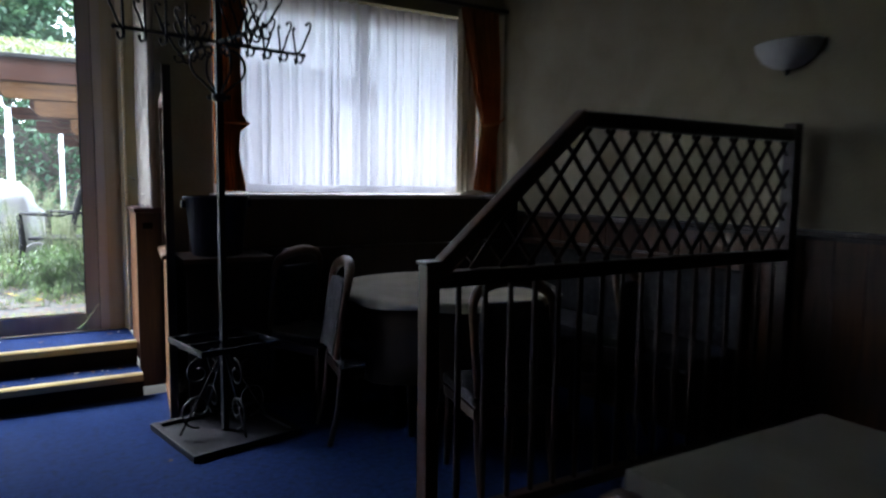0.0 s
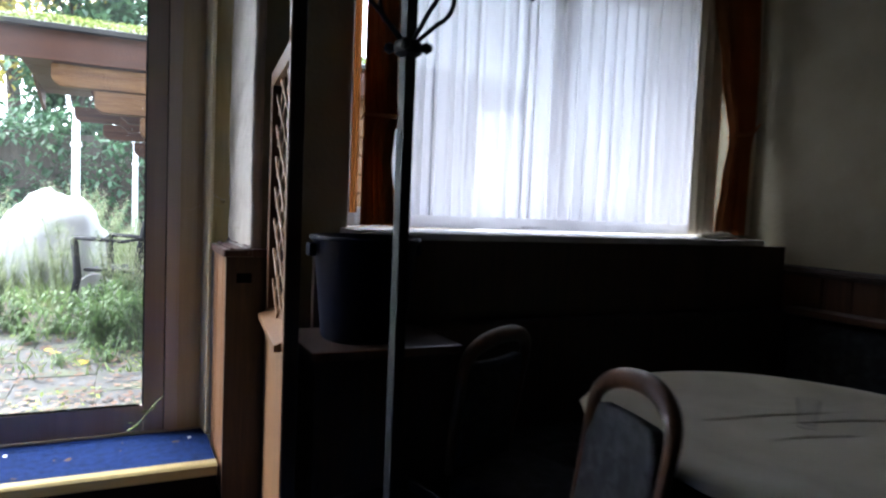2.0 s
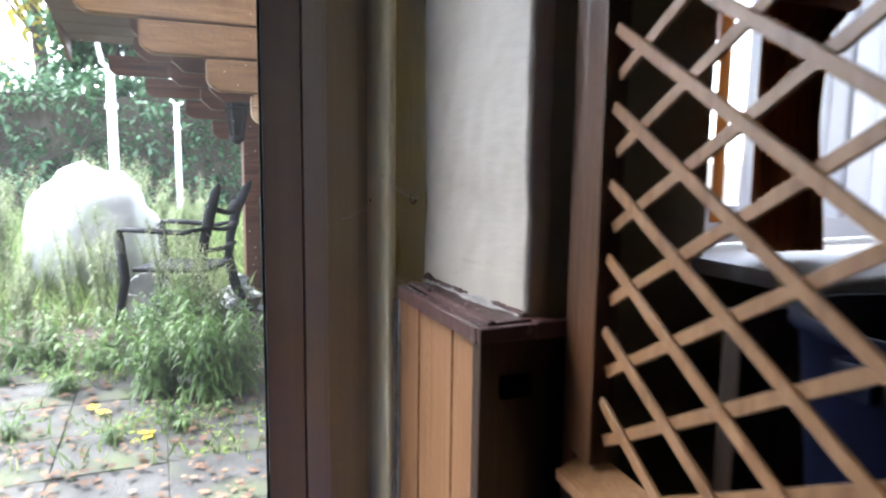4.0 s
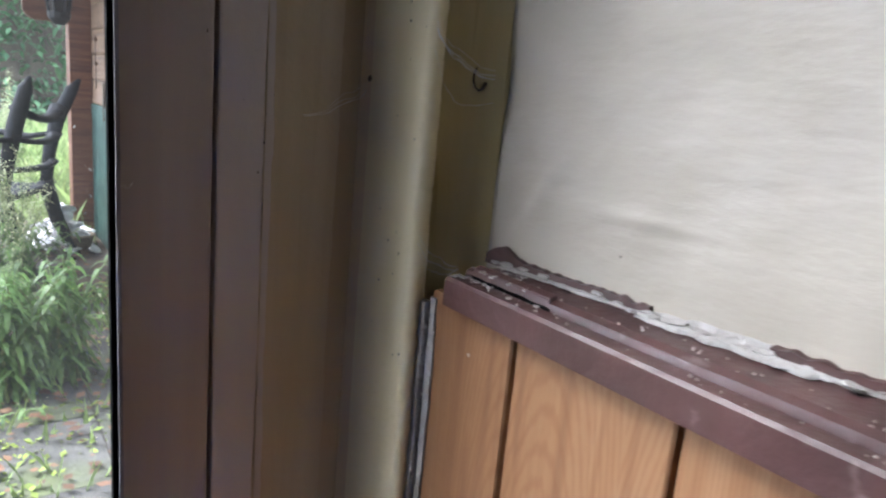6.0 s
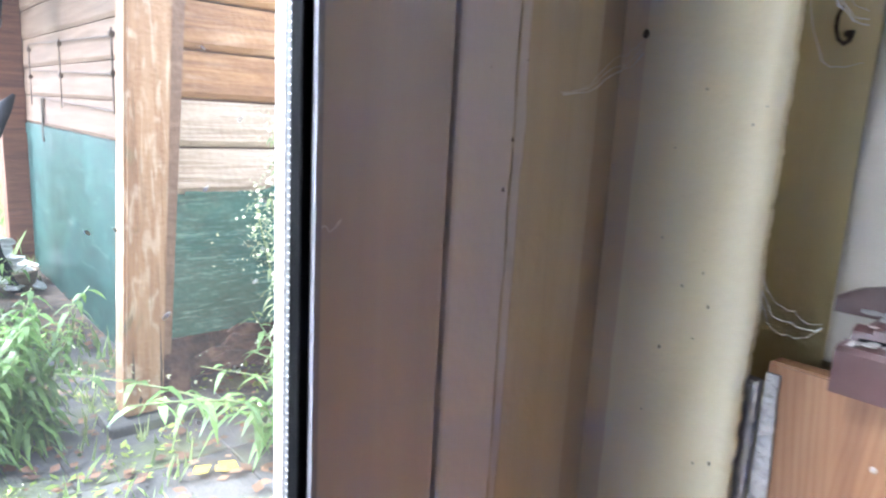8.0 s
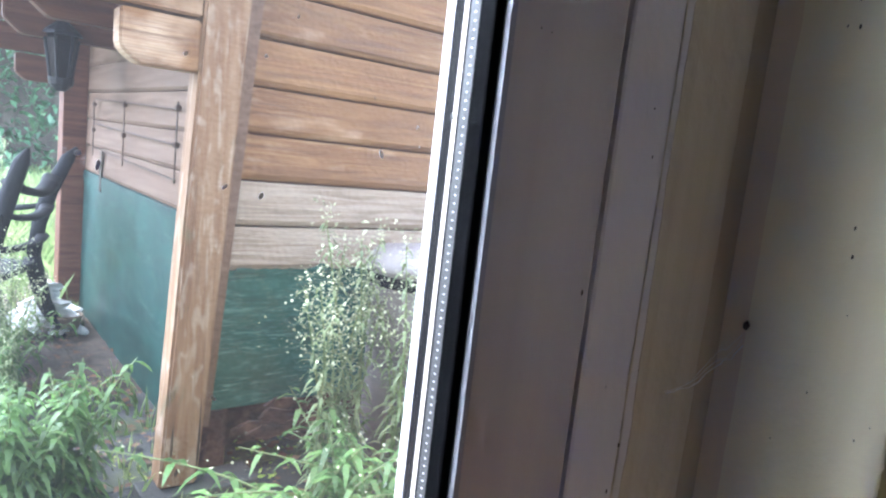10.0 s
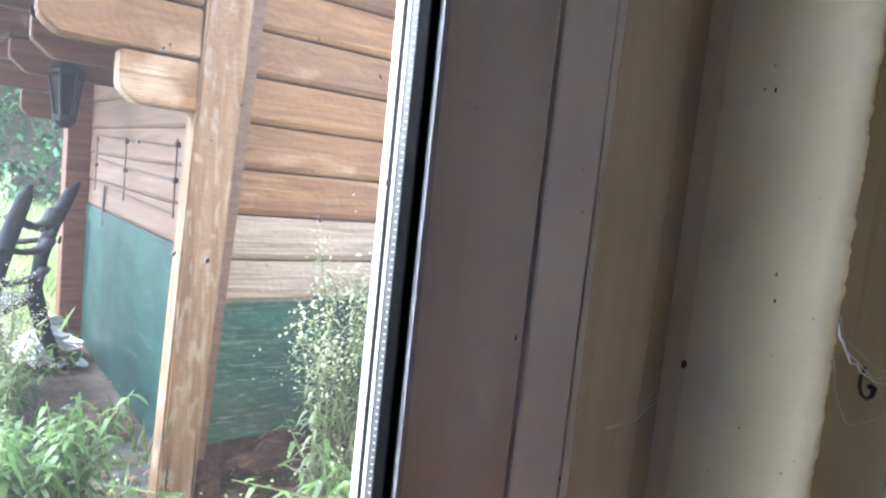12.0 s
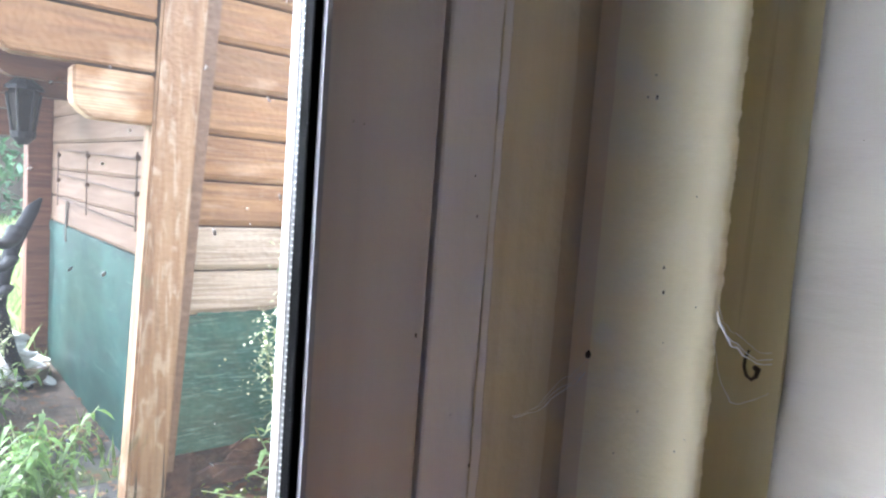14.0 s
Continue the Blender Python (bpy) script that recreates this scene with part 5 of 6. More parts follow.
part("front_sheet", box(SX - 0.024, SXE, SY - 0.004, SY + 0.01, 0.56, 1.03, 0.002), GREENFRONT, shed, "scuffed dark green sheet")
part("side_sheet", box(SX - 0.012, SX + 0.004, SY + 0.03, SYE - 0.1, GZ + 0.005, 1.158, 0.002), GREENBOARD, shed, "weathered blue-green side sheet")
part("side_sheet_rail", box(SX - 0.016, SX - 0.0125, SY + 0.03, SYE - 0.1, 1.1, 1.155, 0.001), GREENBOARD, shed)
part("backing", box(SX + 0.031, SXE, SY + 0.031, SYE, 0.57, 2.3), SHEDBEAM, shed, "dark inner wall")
edge = [(SXE, 1.026), (SX + 0.031, 1.026)]
for i in range(90):
    x = SX + 0.031 + (SXE - SX - 0.031) * i / 89
    edge.append((x, 1.036 + 0.007 * noise.noise((x * 30, 2, 0)) + 0.006 * noise.noise((x * 9, 5, 0)) + max(0.0, 0.022 - 0.6 * abs(x - 1.33))))
part("paint_edge", prism(edge, "y", SY - 0.0145, SY - 0.0128), GREENFRONT, shed, "ragged edge of green paint")
part("sole_plate", box(SX + 0.06, SXE, SY + 0.2, SY + 0.24, GZ, 0.569, 0.004), ROTTEN, shed, "dark rotten base board")
for i in range(26):
    x, z = random.Random(i).uniform(1.05, 1.75), random.Random(i + 50).uniform(0.42, 0.57)
    w, h = random.Random(i + 90).uniform(0.03, 0.09), random.Random(i + 130).uniform(0.012, 0.035)
    part("rotten_splinter", prism([(x - w, z), (x - w * 0.3, z + h), (x + w, z + h * 0.4), (x + w * 0.6, z - h * 0.7), (x - w * 0.2, z - h)], "y", SY - 0.02 - 0.001 * i, SY - 0.008 - 0.001 * i), ROTTEN, shed)
for x, z0, z1, w in ((0.822, 0.44, 0.58, 0.006), (0.904, 0.38, 0.66, 0.005), (0.84, 0.4, 0.43, 0.008)):
    part("crack", prism([(x, z0), (x + w, (z0 + z1) / 2), (x + w * 0.3, z1), (x - w * 0.6, (z0 * 2 + z1) / 3)], "y", 7.7985, 7.7995), SPECK, shed, "dark rotten crack in the post")
post = part("corner_post", prism([(0.792, GZ + 0.045), (0.909, GZ + 0.045), (1.006, 2.36), (0.866, 2.36)], "y", 7.8, 7.893, 0.008), SHEDPOST, shed, "leaning peeling honey-coloured corner post")
# Added dark board hides the green sheet's end, leaving a shaded hollow.
part("corner_stud", prism([(0.925, GZ), (1.03, GZ), (1.03, 0.555), (0.95, 0.555)], "y", 7.9, 7.925), ROTTEN, shed, "dark board added to close the shaded hollow")
part("post_fillet", prism([(0.9, 0.52), (0.958, 0.52), (1.07, 2.3), (0.99, 2.3)], "y", 7.863, 7.886, 0.003), SHEDSIDE, shed, "greyed fillet strip beside the post")
part("far_post", box(0.86, 0.985, SYE - 0.095, SYE + 0.06, GZ, 2.2, 0.006), SHEDBEAM, shed, "dark red-brown far corner post")
tagged(part("foot_stone", box(0.74, 1.1, 7.76, 7.9, GZ - 0.02, GZ + 0.04, 0.01), SLAB), "damp concrete block under the shed post", "stone block")
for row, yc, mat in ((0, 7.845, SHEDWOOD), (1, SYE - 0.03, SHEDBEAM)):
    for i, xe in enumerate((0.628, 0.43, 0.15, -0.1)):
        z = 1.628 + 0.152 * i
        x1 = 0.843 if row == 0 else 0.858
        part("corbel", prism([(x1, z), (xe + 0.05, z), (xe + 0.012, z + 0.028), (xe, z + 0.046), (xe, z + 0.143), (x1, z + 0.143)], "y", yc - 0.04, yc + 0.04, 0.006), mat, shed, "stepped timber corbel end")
for yc in (8.65, 9.45):
    for i, xe in enumerate((0.5, 0.3, 0.1)):
        z = 1.8 + 0.15 * i
        part("corbel", prism([(SX - 0.012, z), (xe + 0.07, z), (xe, z + 0.06), (xe, z + 0.143), (SX - 0.012, z + 0.143)], "y", yc - 0.04, yc + 0.04, 0.006), SHEDBEAM, shed)
part("wall_plate", box(-0.12, SXE + 0.1, 7.802, 7.89, 2.236, 2.31, 0.004), SHEDBEAM, shed)
part("fascia", box(-0.4, SXE + 0.4, 7.772, 7.8, 2.237, 2.43, 0.004), SHEDBEAM, shed, "red-brown fascia board")
part("side_fascia", prism([(7.772, 2.237), (7.772, 2.43), (9.3, 2.82), (10.9, 2.43), (10.9, 2.237), (9.3, 2.62)], "x", -0.43, -0.4005), SHEDBEAM, shed)
part("roof", prism([(7.72, 2.431), (7.72, 2.462), (9.3, 2.865), (10.95, 2.45), (10.95, 2.42), (9.3, 2.832)], "x", -0.46, SXE + 0.45), ROOFFELT, shed, "dark felt roof patched with moss")
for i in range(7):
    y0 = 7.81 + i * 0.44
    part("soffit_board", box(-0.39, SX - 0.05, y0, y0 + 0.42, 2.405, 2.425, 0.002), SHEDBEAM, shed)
cen = np.stack([rng.uniform(-0.44, 3.0, 16000), 7.73 + 1.55 * rng.random(16000) ** 1.2, np.zeros(16000)], 1)
cen[:, 2] = 2.464 + (cen[:, 1] - 7.72) * 0.255
keep = np.array([noise.noise((c[0] * 3, c[1] * 4, 0.3)) > -0.25 for c in cen])
tagged(cloud("moss", cen[keep], MOSS, rng, (0.012, 0.035), None, 1.6, 0.2), "bright green moss along the shed roof edge", "moss", kind="stuff")
# wires on the side wall
for y0, y1, z in ((8.39, 9.9, 1.532), (8.39, 9.9, 1.4), (8.4, 9.9, 1.27)):
    part("wire", tube([(SX - 0.025, y0, z), (SX - 0.03, (y0 + y1) / 2, z + 0.018), (SX - 0.025, y1, z + 0.035)], 0.0035, 5), WIRE, shed, "rusty stretched wire")
for yv in (8.39, 9.2, 9.88):
    part("wire", tube([(SX - 0.032, yv, 1.26), (SX - 0.032, yv, 1.56)], 0.0035, 5), WIRE, shed)
    for z in (1.4, 1.535):
        part("wire_knot", box(SX - 0.042, SX - 0.022, yv - 0.012, yv + 0.012, z - 0.008, z + 0.012, 0.003, seg=1), WIRE, shed)
part("side_gap", box(SX - 0.014, SX - 0.0085, 8.16, 8.19, 1.3, 1.64, 0.001), SPECK, shed, "dark gap at the end of the upper side boards")
part("side_gap", box(SX - 0.018, SX - 0.0125, 9.72, 9.76, 1.08, 1.3, 0.001), SPECK, shed)
for k, z in enumerate((0.72, 0.95, 1.18, 1.34, 1.4, 1.6, 1.75)):
    part("nail", lathe([(0.0022, 0), (0.003, 0.002), (0.001, 0.003)], 8), SPECK, shed).matrix_basis = Matrix.Translation((-1.5, -8.5, -GZ)) @ pose(0.93 + 0.055 * (z - 0.5) if k % 2 else 0.86 + 0.04 * (z - 0.5), 7.862 if k % 2 else 7.7995, z, 90)

# lantern on the shed
lan = thing("wall_lantern", "black metal garden lantern with clear panes", "lantern", (0.73, 9.42, 1.6))
part("body", lathe([(0.045, 0.03), (0.07, 0.22), (0.066, 0.22), (0.042, 0.03)], 6), SMOKED, lan).matrix_parent_inverse = Matrix()
for k in range(6):
    a = math.pi / 3 * k
    part("bar", tube([(0.046 * math.cos(a), 0.046 * math.sin(a), 0.03), (0.072 * math.cos(a), 0.072 * math.sin(a), 0.22)], 0.006, 5), IRON, lan).matrix_parent_inverse = Matrix()
part("roof", lathe([(0.085, 0.22), (0.08, 0.235), (0.03, 0.28), (0.012, 0.3), (0.008, 0.4)], 12), IRON, lan).matrix_parent_inverse = Matrix()
part("base", lathe([(0.02, -0.03), (0.05, 0.0), (0.055, 0.03), (0.02, 0.03)], 12), IRON, lan).matrix_parent_inverse = Matrix()

# ---- wheelie bin ----
wb = thing("bin", "grey plastic dustbin with a domed lid", "bin", (1.62, 7.68, GZ))
part("tub", lathe([(0.15, 0), (0.17, 0.02), (0.185, 0.72), (0.19, 0.74)], 28), BINGREY, wb, smooth=True).matrix_parent_inverse = Matrix()
part("lid", lathe([(0.2, 0.741), (0.205, 0.77), (0.17, 0.815), (0.06, 0.835), (0.001, 0.838)], 28), BINGREY, wb, smooth=True).matrix_parent_inverse = Matrix()
part("band", lathe([(0.196, 0.7), (0.2, 0.705), (0.2, 0.735), (0.196, 0.74)], 28, cap=False), RUBBER, wb).matrix_parent_inverse = Matrix()


# ---- garden chairs, poles, tarp ----
def garden_chair(m):
    ch = tagged(new("garden_chair"), "black plastic high-backed garden armchair standing in the weeds", "chair", group="garden chairs")
    part("seat", box(-0.23, 0.23, -0.24, 0.23, 0.39, 0.425, 0.014), BLACKPLASTIC, ch)
    for s in (-1, 1):
        part("back_post", tube([(s * 0.24, 0.2, 0.4), (s * 0.225, 0.23, 0.62), (s * 0.23, 0.27, 0.8), (s * 0.265, 0.33, 0.97), (s * 0.29, 0.36, 1.03)], [0.03, 0.032, 0.036, 0.03, 0.008], 10, flat=0.6), BLACKPLASTIC, ch, "flared pointed back post", smooth=True)
        part("arm", tube([(s * 0.24, 0.26, 0.72), (s * 0.28, 0.12, 0.685), (s * 0.295, -0.1, 0.7), (s * 0.29, -0.27, 0.705), (s * 0.285, -0.3, 0.67)], [0.02, 0.028, 0.032, 0.032, 0.024], 8, flat=0.6), BLACKPLASTIC, ch, smooth=True)
        part("leg", tube([(s * 0.285, -0.285, 0.69), (s * 0.27, -0.26, 0.35), (s * 0.29, -0.31, 0)], [0.032, 0.032, 0.024], 8), BLACKPLASTIC, ch, smooth=True)
        part("leg", tube([(s * 0.235, 0.2, 0.44), (s * 0.25, 0.25, 0.2), (s * 0.27, 0.33, 0)], [0.04, 0.036, 0.026], 8), BLACKPLASTIC, ch, smooth=True)
    for z, sag, r in ((0.87, 0.06, 0.04), (0.72, 0.03, 0.03), (0.56, 0.01, 0.026)):
        part("back_rail", tube([(u * 0.235, 0.24 + 0.1 * (z - 0.5) + 0.03 * (1 - u * u), z - sag * (1 - u * u)) for u in (-1, -0.6, -0.2, 0.2, 0.6, 1)], r, 8, flat=0.5), BLACKPLASTIC, ch, smooth=True)
    ch.matrix_basis = m
    for o in ch.children:
        o.matrix_parent_inverse = Matrix()
    return ch


gchair = garden_chair(pose(0.36, 9.55, GZ, 0, 0, -116) @ Matrix.Diagonal((1.08, 1.08, 0.96, 1)))
b = bmesh.new()
bmesh.ops.create_uvsphere(b, u_segments=36, v_segments=20, radius=1)
for v in b.verts:
    c = v.co.copy()
    k = 1 + 0.12 * noise.noise(c * 2.2) + 0.05 * noise.noise(c * 6)
    v.co = Vector((c.x * 0.55 * k, c.y * 0.5 * k, max(-0.42, c.z) * 0.74 * k + 0.28 * (c.x < 0) * -c.x * 0.4))
tp = tagged(part("tarpaulin_heap", b, TARP, smooth=True), "heap under a crumpled white tarpaulin among weeds", "tarpaulin")
tp.location = (-0.32, 11.1, GZ + 0.31)


def lamp_pole(x, y, h, label):
    p = thing("garden_pole", label, "pole", (x, y, GZ))
    part("pole", tube([(0, 0, 0), (0, 0, h * 0.5), (0, 0, h)], [0.055, 0.05, 0.04], 12), WHITEPAINT, p, smooth=True)
    part("arm", tube([(0, 0, h), (-0.07, 0, h + 0.06), (-0.12, 0, h + 0.34)], [0.03, 0.026, 0.022], 8), WHITEPAINT, p)
    part("arm", tube([(0, 0, h), (0.08, 0, h + 0.02), (0.1, 0, h + 0.07)], [0.03, 0.024, 0.02], 8), WHITEPAINT, p)
    part("collar", lathe([(0.06, h * 0.8), (0.065, h * 0.81), (0.06, h * 0.83)], 12), WHITEPAINT, p)
    for o in p.children:
        o.matrix_parent_inverse = Matrix()
    return p


lamp_pole(-0.2, 12.4, 2.05, "white painted garden pole with a forked top")
lamp_pole(0.55, 16.5, 2.0, "white painted garden pole half hidden by weeds")
for (x, y, r, h, lab) in ((-0.02, 9.6, 0.1, 0.07, "white plastic bowl lying in the weeds"), (0.08, 9.78, 0.16, 0.12, "pale upturned plastic basin in the weeds")):
    o = tagged(part("basin", lathe([(r * 0.7, 0), (r, h), (r * 1.05, h), (r * 0.75, 0.012)], 24), PAPER, smooth=True), lab, "basin")
    o.matrix_basis = pose(x, y, GZ + r * 0.85, 75, 0, 20)
random.seed(21)
for i in range(40):
    b = bmesh.new()
    bmesh.ops.create_icosphere(b, subdivisions=2, radius=random.uniform(0.03, 0.075))
    for v in b.verts:
        v.co *= 1 + 0.4 * noise.noise(v.co * 30 + Vector((i, 0, 0)))
        v.co.z *= 0.32
    o = tagged(part("litter", b, PAPER), "crumpled white plastic litter beside the shed", "litter", group="white litter by the shed")
    u, w = random.uniform(-1, 1), random.uniform(-1, 1)
    o.matrix_basis = pose(0.75 + 0.15 * u, 9.8 + 0.15 * w, GZ + 0.02 + 0.26 * (1 - max(abs(u), abs(w))) * random.uniform(0.6, 1.0) + 0.004 * (i % 7), random.uniform(-30, 30), random.uniform(-30, 30), random.uniform(0, 360))

# ---- weeds ----
def leaf_blade(v, f, p, d, length, width, droop):
    s = d.cross(Vector((0, 0, 1)))
    if s.length < 0.01:
        s = Vector((1, 0, 0))
    s = s.normalized() * width / 2
    q = []
    for t, w in ((0, 0.25), (0.35, 1.0), (0.7, 0.75), (1.0, 0.05)):
        c = p + d * length * t + Vector((0, 0, -droop * length * t * t))
        q.append((c - s * w, c + s * w))
    i0 = len(v)
    for a, b2 in q:
        v += [tuple(a), tuple(b2)]
    for k in range(3):
        f.append((i0 + 2 * k, i0 + 2 * k + 1, i0 + 2 * k + 3, i0 + 2 * k + 2))


def weed(seed, height, stems, spread, leaf, flowers, label, green=None):
    random.seed(seed)
    th = tagged(new("weed_plant"), label, "weed", group="garden weeds")
    sb, v, f, fl = bmesh.new(), [], [], []
    for s in range(stems):
        a = random.uniform(0, 6.283)
        lean = Vector((math.cos(a), math.sin(a), 0)) * random.uniform(0.1, 1) * spread
        h = height * random.uniform(0.65, 1.0)
        pts = []
        base = Vector((random.uniform(-0.05, 0.05), random.uniform(-0.05, 0.05), 0))
        for i in range(9):
            t = i / 8
            pts.append(base + lean * t * t + Vector((0.012 * math.sin(5 * t + s), 0.012 * math.cos(4 * t + s), h * t * (1 - 0.25 * spread * t))))
        tube(pts, [0.006 * (1 - 0.7 * i / 8) for i in range(9)], 5, sb)
        n = int(h * 72)
        for i in range(n):
            t = 0.12 + 0.88 * i / n
            k = min(7, int(t * 8))
            p = pts[k].lerp(pts[k + 1], t * 8 - k)
            a2 = i * 2.4 + random.uniform(-0.4, 0.4)
            d = Vector((math.cos(a2), math.sin(a2), random.uniform(0.2, 0.7))).normalized()
            leaf_blade(v, f, p, d, leaf * random.uniform(0.6, 1.1) * (1.1 - 0.6 * t), leaf * 0.13, random.uniform(0.6, 1.3))
        if flowers:
            for i in range(flowers):
                t = random.uniform(0.62, 1.02)
                k = min(7, int(min(t, 0.999) * 8))
                p = pts[k].lerp(pts[k + 1], min(t, 0.999) * 8 - k)
                r = 0.11 * (1.08 - t) + 0.012
                fl.append((p.x + random.gauss(0, r), p.y + random.gauss(0, r), p.z + random.uniform(0, 0.07)))
    part("stem", sb, STEM, th)
    me = bpy.data.meshes.new("leaves")
    me.from_pydata(v, [], f)
    link("leaves", me, green or LEAFGREEN, th)
    if fl:
        cloud("flowers", fl, LEAFPALE, np.random.default_rng(seed), (0.006, 0.015), th, 1.2, 0.2)
    return th


def at(x, y, turn=0, s=1.0):
    return pose(x, y, GZ, 0, 0, turn) @ Matrix.Diagonal((s, s, s, 1))


bushy = weed(3, 0.62, 11, 0.4, 0.15, 0, "bushy green weed with drooping narrow leaves")
bushy.matrix_basis = at(0.4, 7.75, 0, 0.85)
tall = weed(5, 0.98, 5, 0.16, 0.09, 170, "tall flowering weed against the shed wall", LEAFSAGE)
tall.matrix_basis = at(1.33, 7.62)
sprawl = weed(8, 0.5, 7, 0.6, 0.16, 12, "low sprawling weed with narrow leaves")
sprawl.matrix_basis = at(1.16, 7.4)
fluffy = weed(11, 1.15, 7, 0.25, 0.11, 110, "tall pale feathery weed going to seed", LEAFSAGE)
fluffy.matrix_basis = at(-1.0, 11.0)
random.seed(77)
for x, y in ((0.42, 8.05), (0.3, 8.35), (0.15, 8.7), (0.45, 8.75), (0.3, 9.1), (0.15, 7.9), (0.55, 7.85)):
    copy_thing(bushy, at(x, y, random.uniform(0, 360), random.uniform(0.7, 1.05) if y > 7.6 else 0.6))
for x, y in ((1.45, 7.52), (1.24, 7.6), (0.2, 9.3), (-0.15, 9.2), (0.4, 9.9), (-0.4, 9.7)):
    copy_thing(tall, at(x, y, random.uniform(0, 360), random.uniform(0.75, 1.0)))
for x, y in ((1.35, 7.36), (0.0, 8.5), (-0.4, 8.6), (0.2, 8.0), (-0.8, 8.8), (1.6, 7.3)):
    copy_thing(sprawl, at(x, y, random.uniform(0, 360), random.uniform(0.7, 1.0)))
for i in range(95):
    x, y = random.uniform(-6.5, 0.9), 9.8 + 5.5 * random.random() ** 1.1
    if math.hypot(x + 0.2, y - 10.4) < 1.0 and y < 11.2:
        continue
    copy_thing(fluffy, at(x, y, random.uniform(0, 360), random.uniform(0.55, 1.15)))
for i in range(40):
    x, y = random.uniform(-5.0, -0.5), random.uniform(8.8, 10.6)
    copy_thing(fluffy, at(x, y, random.uniform(0, 360), random.uniform(0.35, 0.75)))

for x, y in ((0.46, 8.6), (0.38, 8.75), (0.5, 8.95), (0.3, 8.9)):
    copy_thing(tall, at(x, y, random.uniform(0, 360), random.uniform(0.66, 0.8)))
for x, y in ((-0.62, 10.35), (-0.4, 10.5), (-0.1, 10.45), (0.1, 10.6), (-0.75, 10.6), (-0.25, 10.2)):
    copy_thing(fluffy, at(x, y, random.uniform(0, 360), random.uniform(0.4, 0.6)))
for i in range(26):
    x, y = random.uniform(-2.2, 0.3), random.uniform(7.3, 9.4)
    copy_thing(sprawl, at(x, y, random.uniform(0, 360), random.uniform(0.25, 0.55)))

# grass and low growth
n = 60000
gx, gy = rng.uniform(-9, 3.2, n), 7.0 + 11 * rng.random(n) ** 0.8
dens = np.array([noise.noise((a * 0.9, b2 * 0.9, 2.0)) for a, b2 in zip(gx, gy)])
keep = (dens > 0.2 - 0.16 * (gy - 7)) & ~((gx > 0.95) & (gy > 7.85) & (gy < 10.4))
gx, gy = gx[keep], gy[keep]
h = rng.uniform(0.05, 0.28, len(gx)) * np.clip((gy - 6.4) / 4, 0.35, 1.5)
ang = rng.uniform(0, 6.283, len(gx))
lean = rng.uniform(0.1, 0.7, len(gx)) * h
w = rng.uniform(0.004, 0.01, len(gx))
px, py = np.cos(ang), np.sin(ang)
v = np.stack([np.stack([gx - py * w, gy + px * w, np.full_like(gx, GZ)], 1), np.stack([gx + py * w, gy - px * w, np.full_like(gx, GZ)], 1), np.stack([gx + px * lean * 0.4, gy + py * lean * 0.4, GZ + h * 0.6], 1), np.stack([gx + px * lean, gy + py * lean, GZ + h], 1)], 1).reshape(-1, 3)
me = bpy.data.meshes.new("grass")
me.from_pydata(v.tolist(), [], (np.arange(len(gx))[:, None] * 4 + np.array([[0, 1, 3, 2]])).tolist())
tagged(link("grass", me, GRASS), "tufts of grass and low weeds in the garden", "grass", kind="stuff")

# moss tufts in paving joints
n = 14000
c = np.stack([rng.uniform(-2.6, 1.8, n), rng.uniform(6.35, 9.0, n), np.full(n, GZ + 0.012)], 1)
keep = [(noise.noise((a * 1.6, b2 * 2.2, 9)) > 0.16) for a, b2, _ in c]
tagged(cloud("moss", c[keep], MOSS, rng, (0.012, 0.04), None, 2.0, 0.1), "bright green moss in the paving joints", "moss", kind="stuff")

# fallen leaves
n = 8000
c = np.stack([rng.uniform(-4.5, 2.0, n), 6.35 + 5 * rng.random(n) ** 1.3, np.full(n, GZ + 0.017)], 1)
c[:, 2] += rng.uniform(0, 0.02, n)
tagged(cloud("fallen_leaves", c, LITTER, rng, (0.016, 0.05), None, 1.3, 0.05, 0.8), "dry brown fallen leaves scattered on the paving", "leaves", kind="stuff")
for i, (x, y) in enumerate(((0.92, 7.42), (-0.1, 7.75), (0.15, 7.4), (-0.9, 8.0), (1.15, 7.2))):
    o = tagged(cloud("fallen_leaf", [(0, 0, 0), (0.01, 0.01, 0.004), (-0.01, 0.006, 0.003)], YELLOWLEAF, np.random.default_rng(50 + i), (0.05, 0.09), None, 1.3, 0.05, 0.9), "bright yellow fallen leaf on wet paving", "leaf", group="yellow leaves")
    o.location = (x, y, GZ + 0.025)

# carpet debris
random.seed(31)
for i in range(46):
    b = bmesh.new()
    s = random.uniform(0.003, 0.01)
    bmesh.ops.create_grid(b, x_segments=2, y_segments=2, size=s)
    for v in b.verts:
        v.co.z += random.uniform(0.0015, 0.006)
        v.co.x *= 1.7
    k = random.random()
    if k < 0.35:
        p = (random.uniform(-1.2, 0.66), random.uniform(5.32, 5.54), 0.149)
    elif k < 0.75:
        p = (random.uniform(-1.2, 0.66), random.uniform(5.6, 6.0), 0.302)
    else:
        p = (random.uniform(-1.6, 0.75), random.uniform(3.2, 5.2), 0.001)
    o = tagged(part("debris", b, LITTER if i % 3 else PAPER), "small dry leaf scrap on the blue carpet", "debris", group="debris on the carpet")
    o.matrix_basis = pose(*p, 0, 0, random.uniform(0, 360))
sprig = weed(41, 0.2, 2, 0.6, 0.05, 0, "dry sprig of weed lying at the door")
sprig.matrix_basis = pose(0.36, 6.02, 0.302, 0, 65, 20)


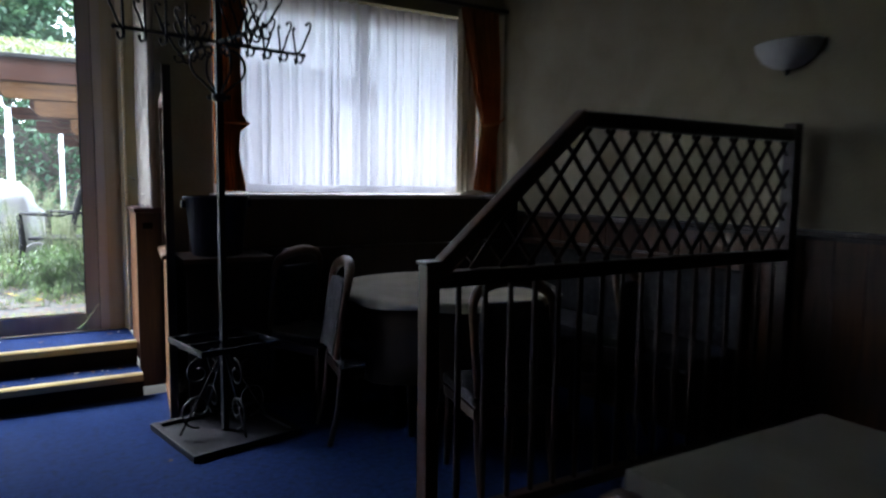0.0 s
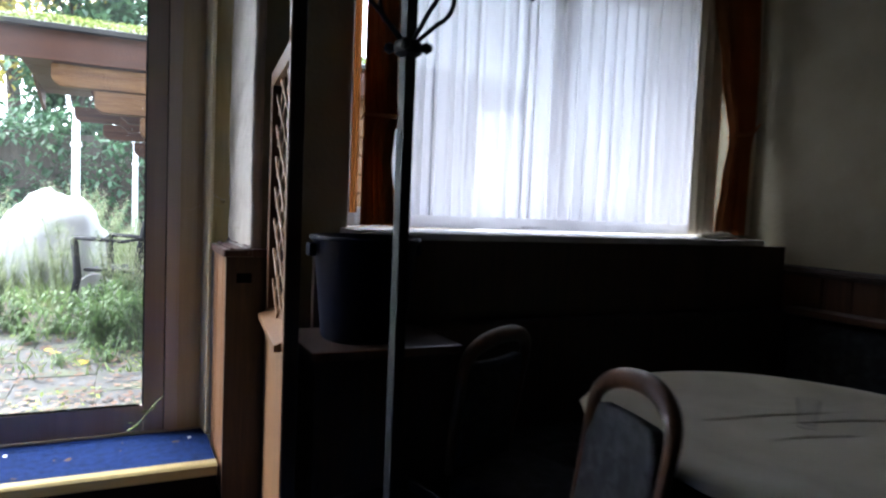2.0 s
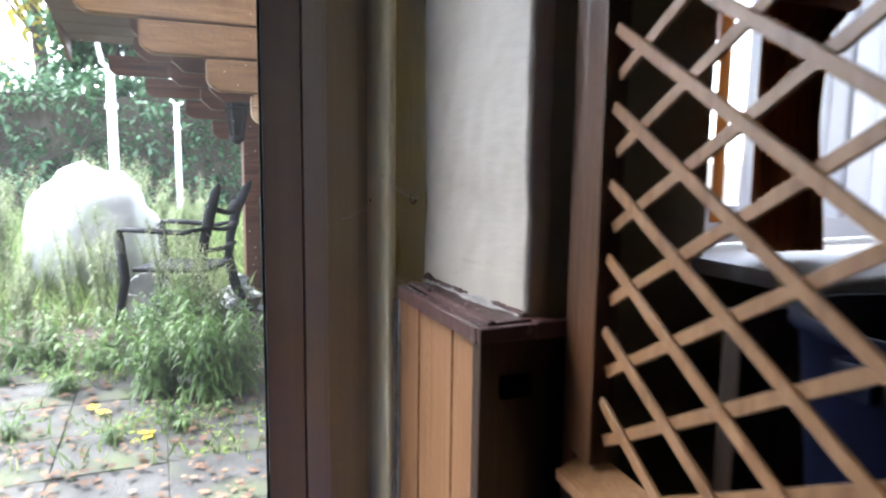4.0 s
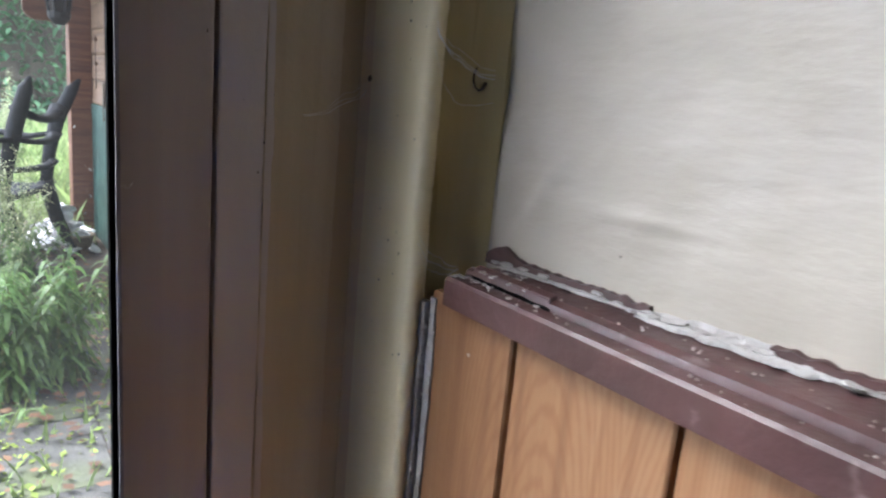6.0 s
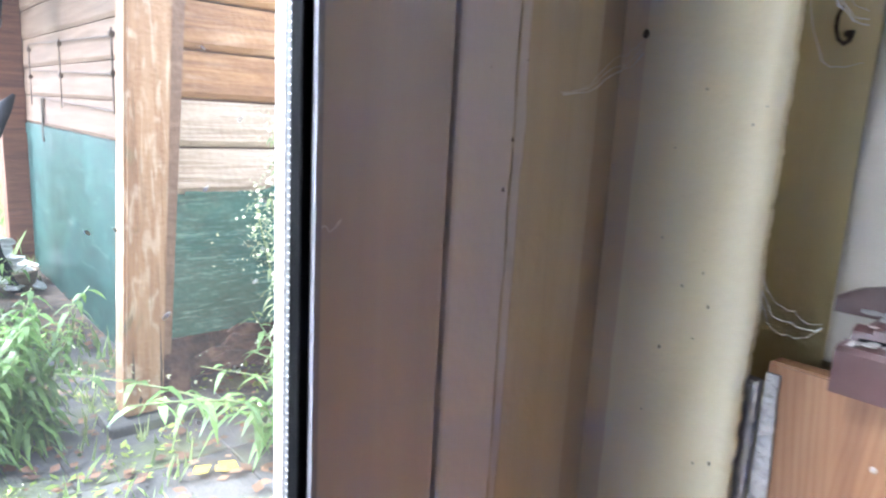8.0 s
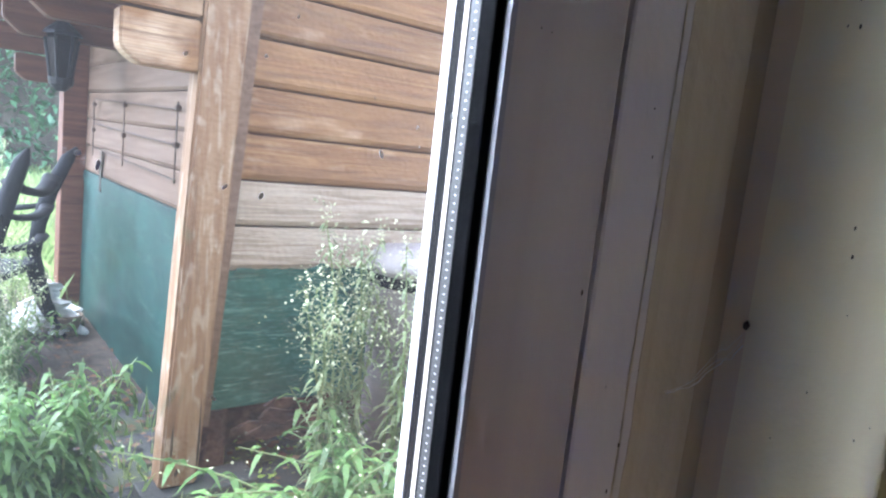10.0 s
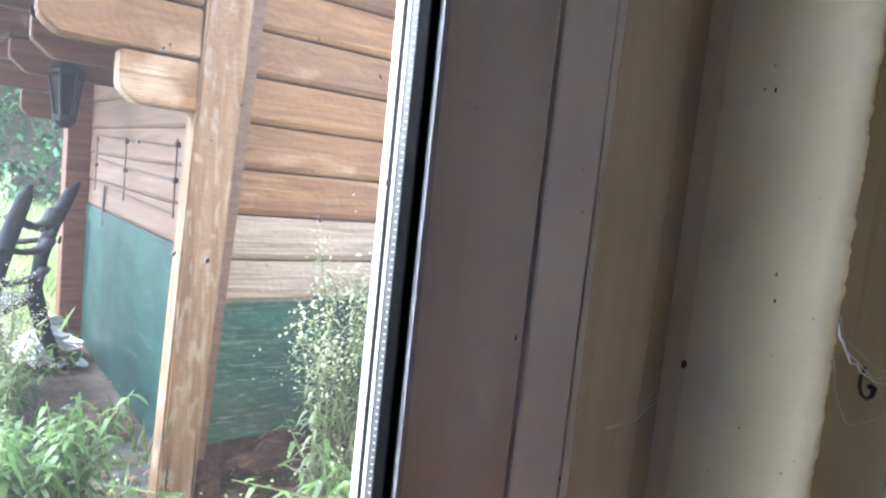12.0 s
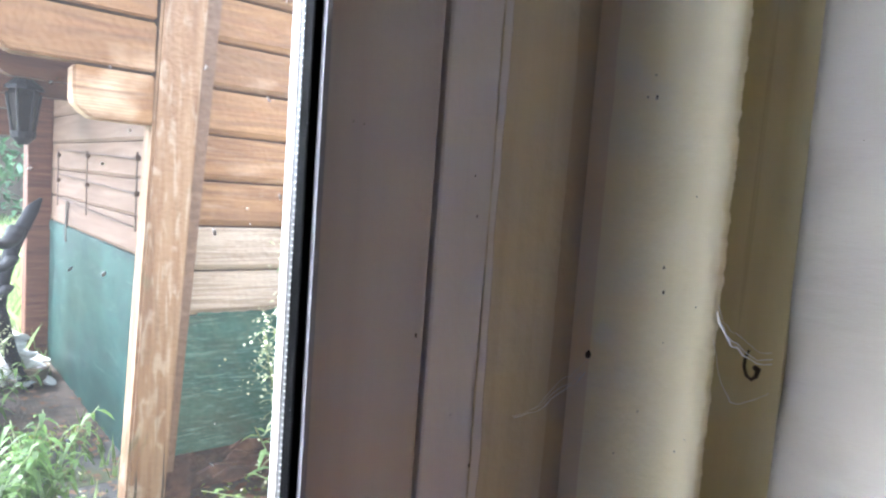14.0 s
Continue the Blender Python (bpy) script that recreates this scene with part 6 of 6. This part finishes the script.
# ---- hedge and trees ----
def hedge_points(n, x0, x1, y0, y1, z1):
    out = []
    while len(out) < n:
        x, y, z = rng.uniform(x0, x1), rng.uniform(y0, y1), rng.uniform(GZ, z1 + 0.6)
        top = z1 + 0.5 * noise.noise((x * 0.6, y * 0.3, 0)) + 0.25 * noise.noise((x * 2.0, y, 4))
        front = y0 + 0.4 * noise.noise((x * 0.9, z * 0.9, 8)) + 0.3
        if z < top and y > front and (y < front + 0.7 or z > top - 0.7):
            if noise.noise((x * 1.7, y * 1.7, z * 1.7)) > -0.3:
                out.append((x, y, z))
    return out


hd = thing("hedge", "dense dark green overgrown hedge at the garden's end", "hedge", (-4, 17.5, GZ))
cloud("leaves", hedge_points(15000, -14, 3.0, 16.5, 18.5, 2.9), LEAFDARK, rng, (0.08, 0.2), hd, 1.7)
part("inner_branches", box(-14, 3.0, 17.6, 18.2, GZ, 2.5), BARK, hd)


def tree(x, y, h, r, mat, label, leaves, seed, zlow=0.35, size=(0.12, 0.3)):
    random.seed(seed)
    g = np.random.default_rng(seed)
    tr = thing("tree", label, "tree", (x, y, GZ))
    tp2 = [(x + 0.12 * math.sin(i), y + 0.1 * math.cos(i * 1.3), GZ + h * 0.8 * i / 6) for i in range(7)]
    part("trunk", tube(tp2, [0.2 * (1 - 0.12 * i) * h / 8 for i in range(7)], 9), BARK, tr, smooth=True)
    pts = []
    for q in range(26):
        t = random.uniform(zlow, 1.0)
        a = random.uniform(0, 6.283)
        rr = r * random.uniform(0.35, 1.0) * (1 - 0.55 * max(0, t - 0.5) * 2)
        s = Vector(tp2[min(6, int(t * 6))])
        e = Vector((x + rr * math.cos(a), y + rr * math.sin(a), GZ + h * t))
        part("limb", tube([s, s.lerp(e, 0.5) + Vector((0, 0, 0.2)), e], [0.05, 0.03, 0.008], 5), BARK, tr)
        k = leaves // 26
        off = g.normal(0, 1, (k, 3)) * np.array([0.3, 0.3, 0.22]) * r * 0.55
        pts.append(np.array(e) + off)
    cloud("crown", np.concatenate(pts), mat, g, size, tr, 1.6)
    return tr


tree(-0.5, 19.5, 6.5, 1.7, LEAFDARK, "dense dark evergreen tree behind the hedge", 9000, 1, 0.12)
tree(-2.2, 23, 9.5, 2.6, LEAFYELLOW, "tall tree with yellowing autumn leaves", 5200, 2, 0.35)
tree(1.8, 22, 9, 3.0, LEAFDARK, "tall dark green tree behind the shed", 7000, 3, 0.2)
tree(-7.5, 25, 12, 3.2, LEAFYELLOW, "tall thin tree with sparse yellow leaves", 2600, 4, 0.45, (0.1, 0.22))
tree(-10.5, 19, 8, 2.2, LEAFDARK, "dark tree at the edge of the garden", 5000, 6, 0.2)

tub = tagged(part("bucket", lathe([(0.055, 0), (0.075, 0.1), (0.08, 0.1), (0.08, 0.11), (0.072, 0.11), (0.05, 0.01), (0.001, 0.01)], 24), SHEDPALE, smooth=True), "faded pinkish bucket among the white litter", "bucket")
tub.location = (0.83, 9.7, GZ)

# ---- paving slabs ----
pav = structure("pavement", box(-2.6, 2.6, 6.302, 8.9, GZ - 0.03, GZ + 0.003), SOIL, "cracked concrete paving strewn with leaves", "pavement")
me = bpy.data.meshes.new("slab")
b = box(-0.1985, 0.1985, -0.1985, 0.1985, -0.02, 0.008, 0.003, seg=1)
b.to_mesh(me)
b.free()
random.seed(9)
for i in range(13):
    for j in range(6):
        o = link("slab", me, SLAB, pav)
        o.matrix_basis = pose(-2.4 + 0.4 * i, 6.52 + 0.4 * j, GZ + random.uniform(-0.002, 0.002), random.uniform(-0.4, 0.4), random.uniform(-0.4, 0.4), random.uniform(-0.3, 0.3))
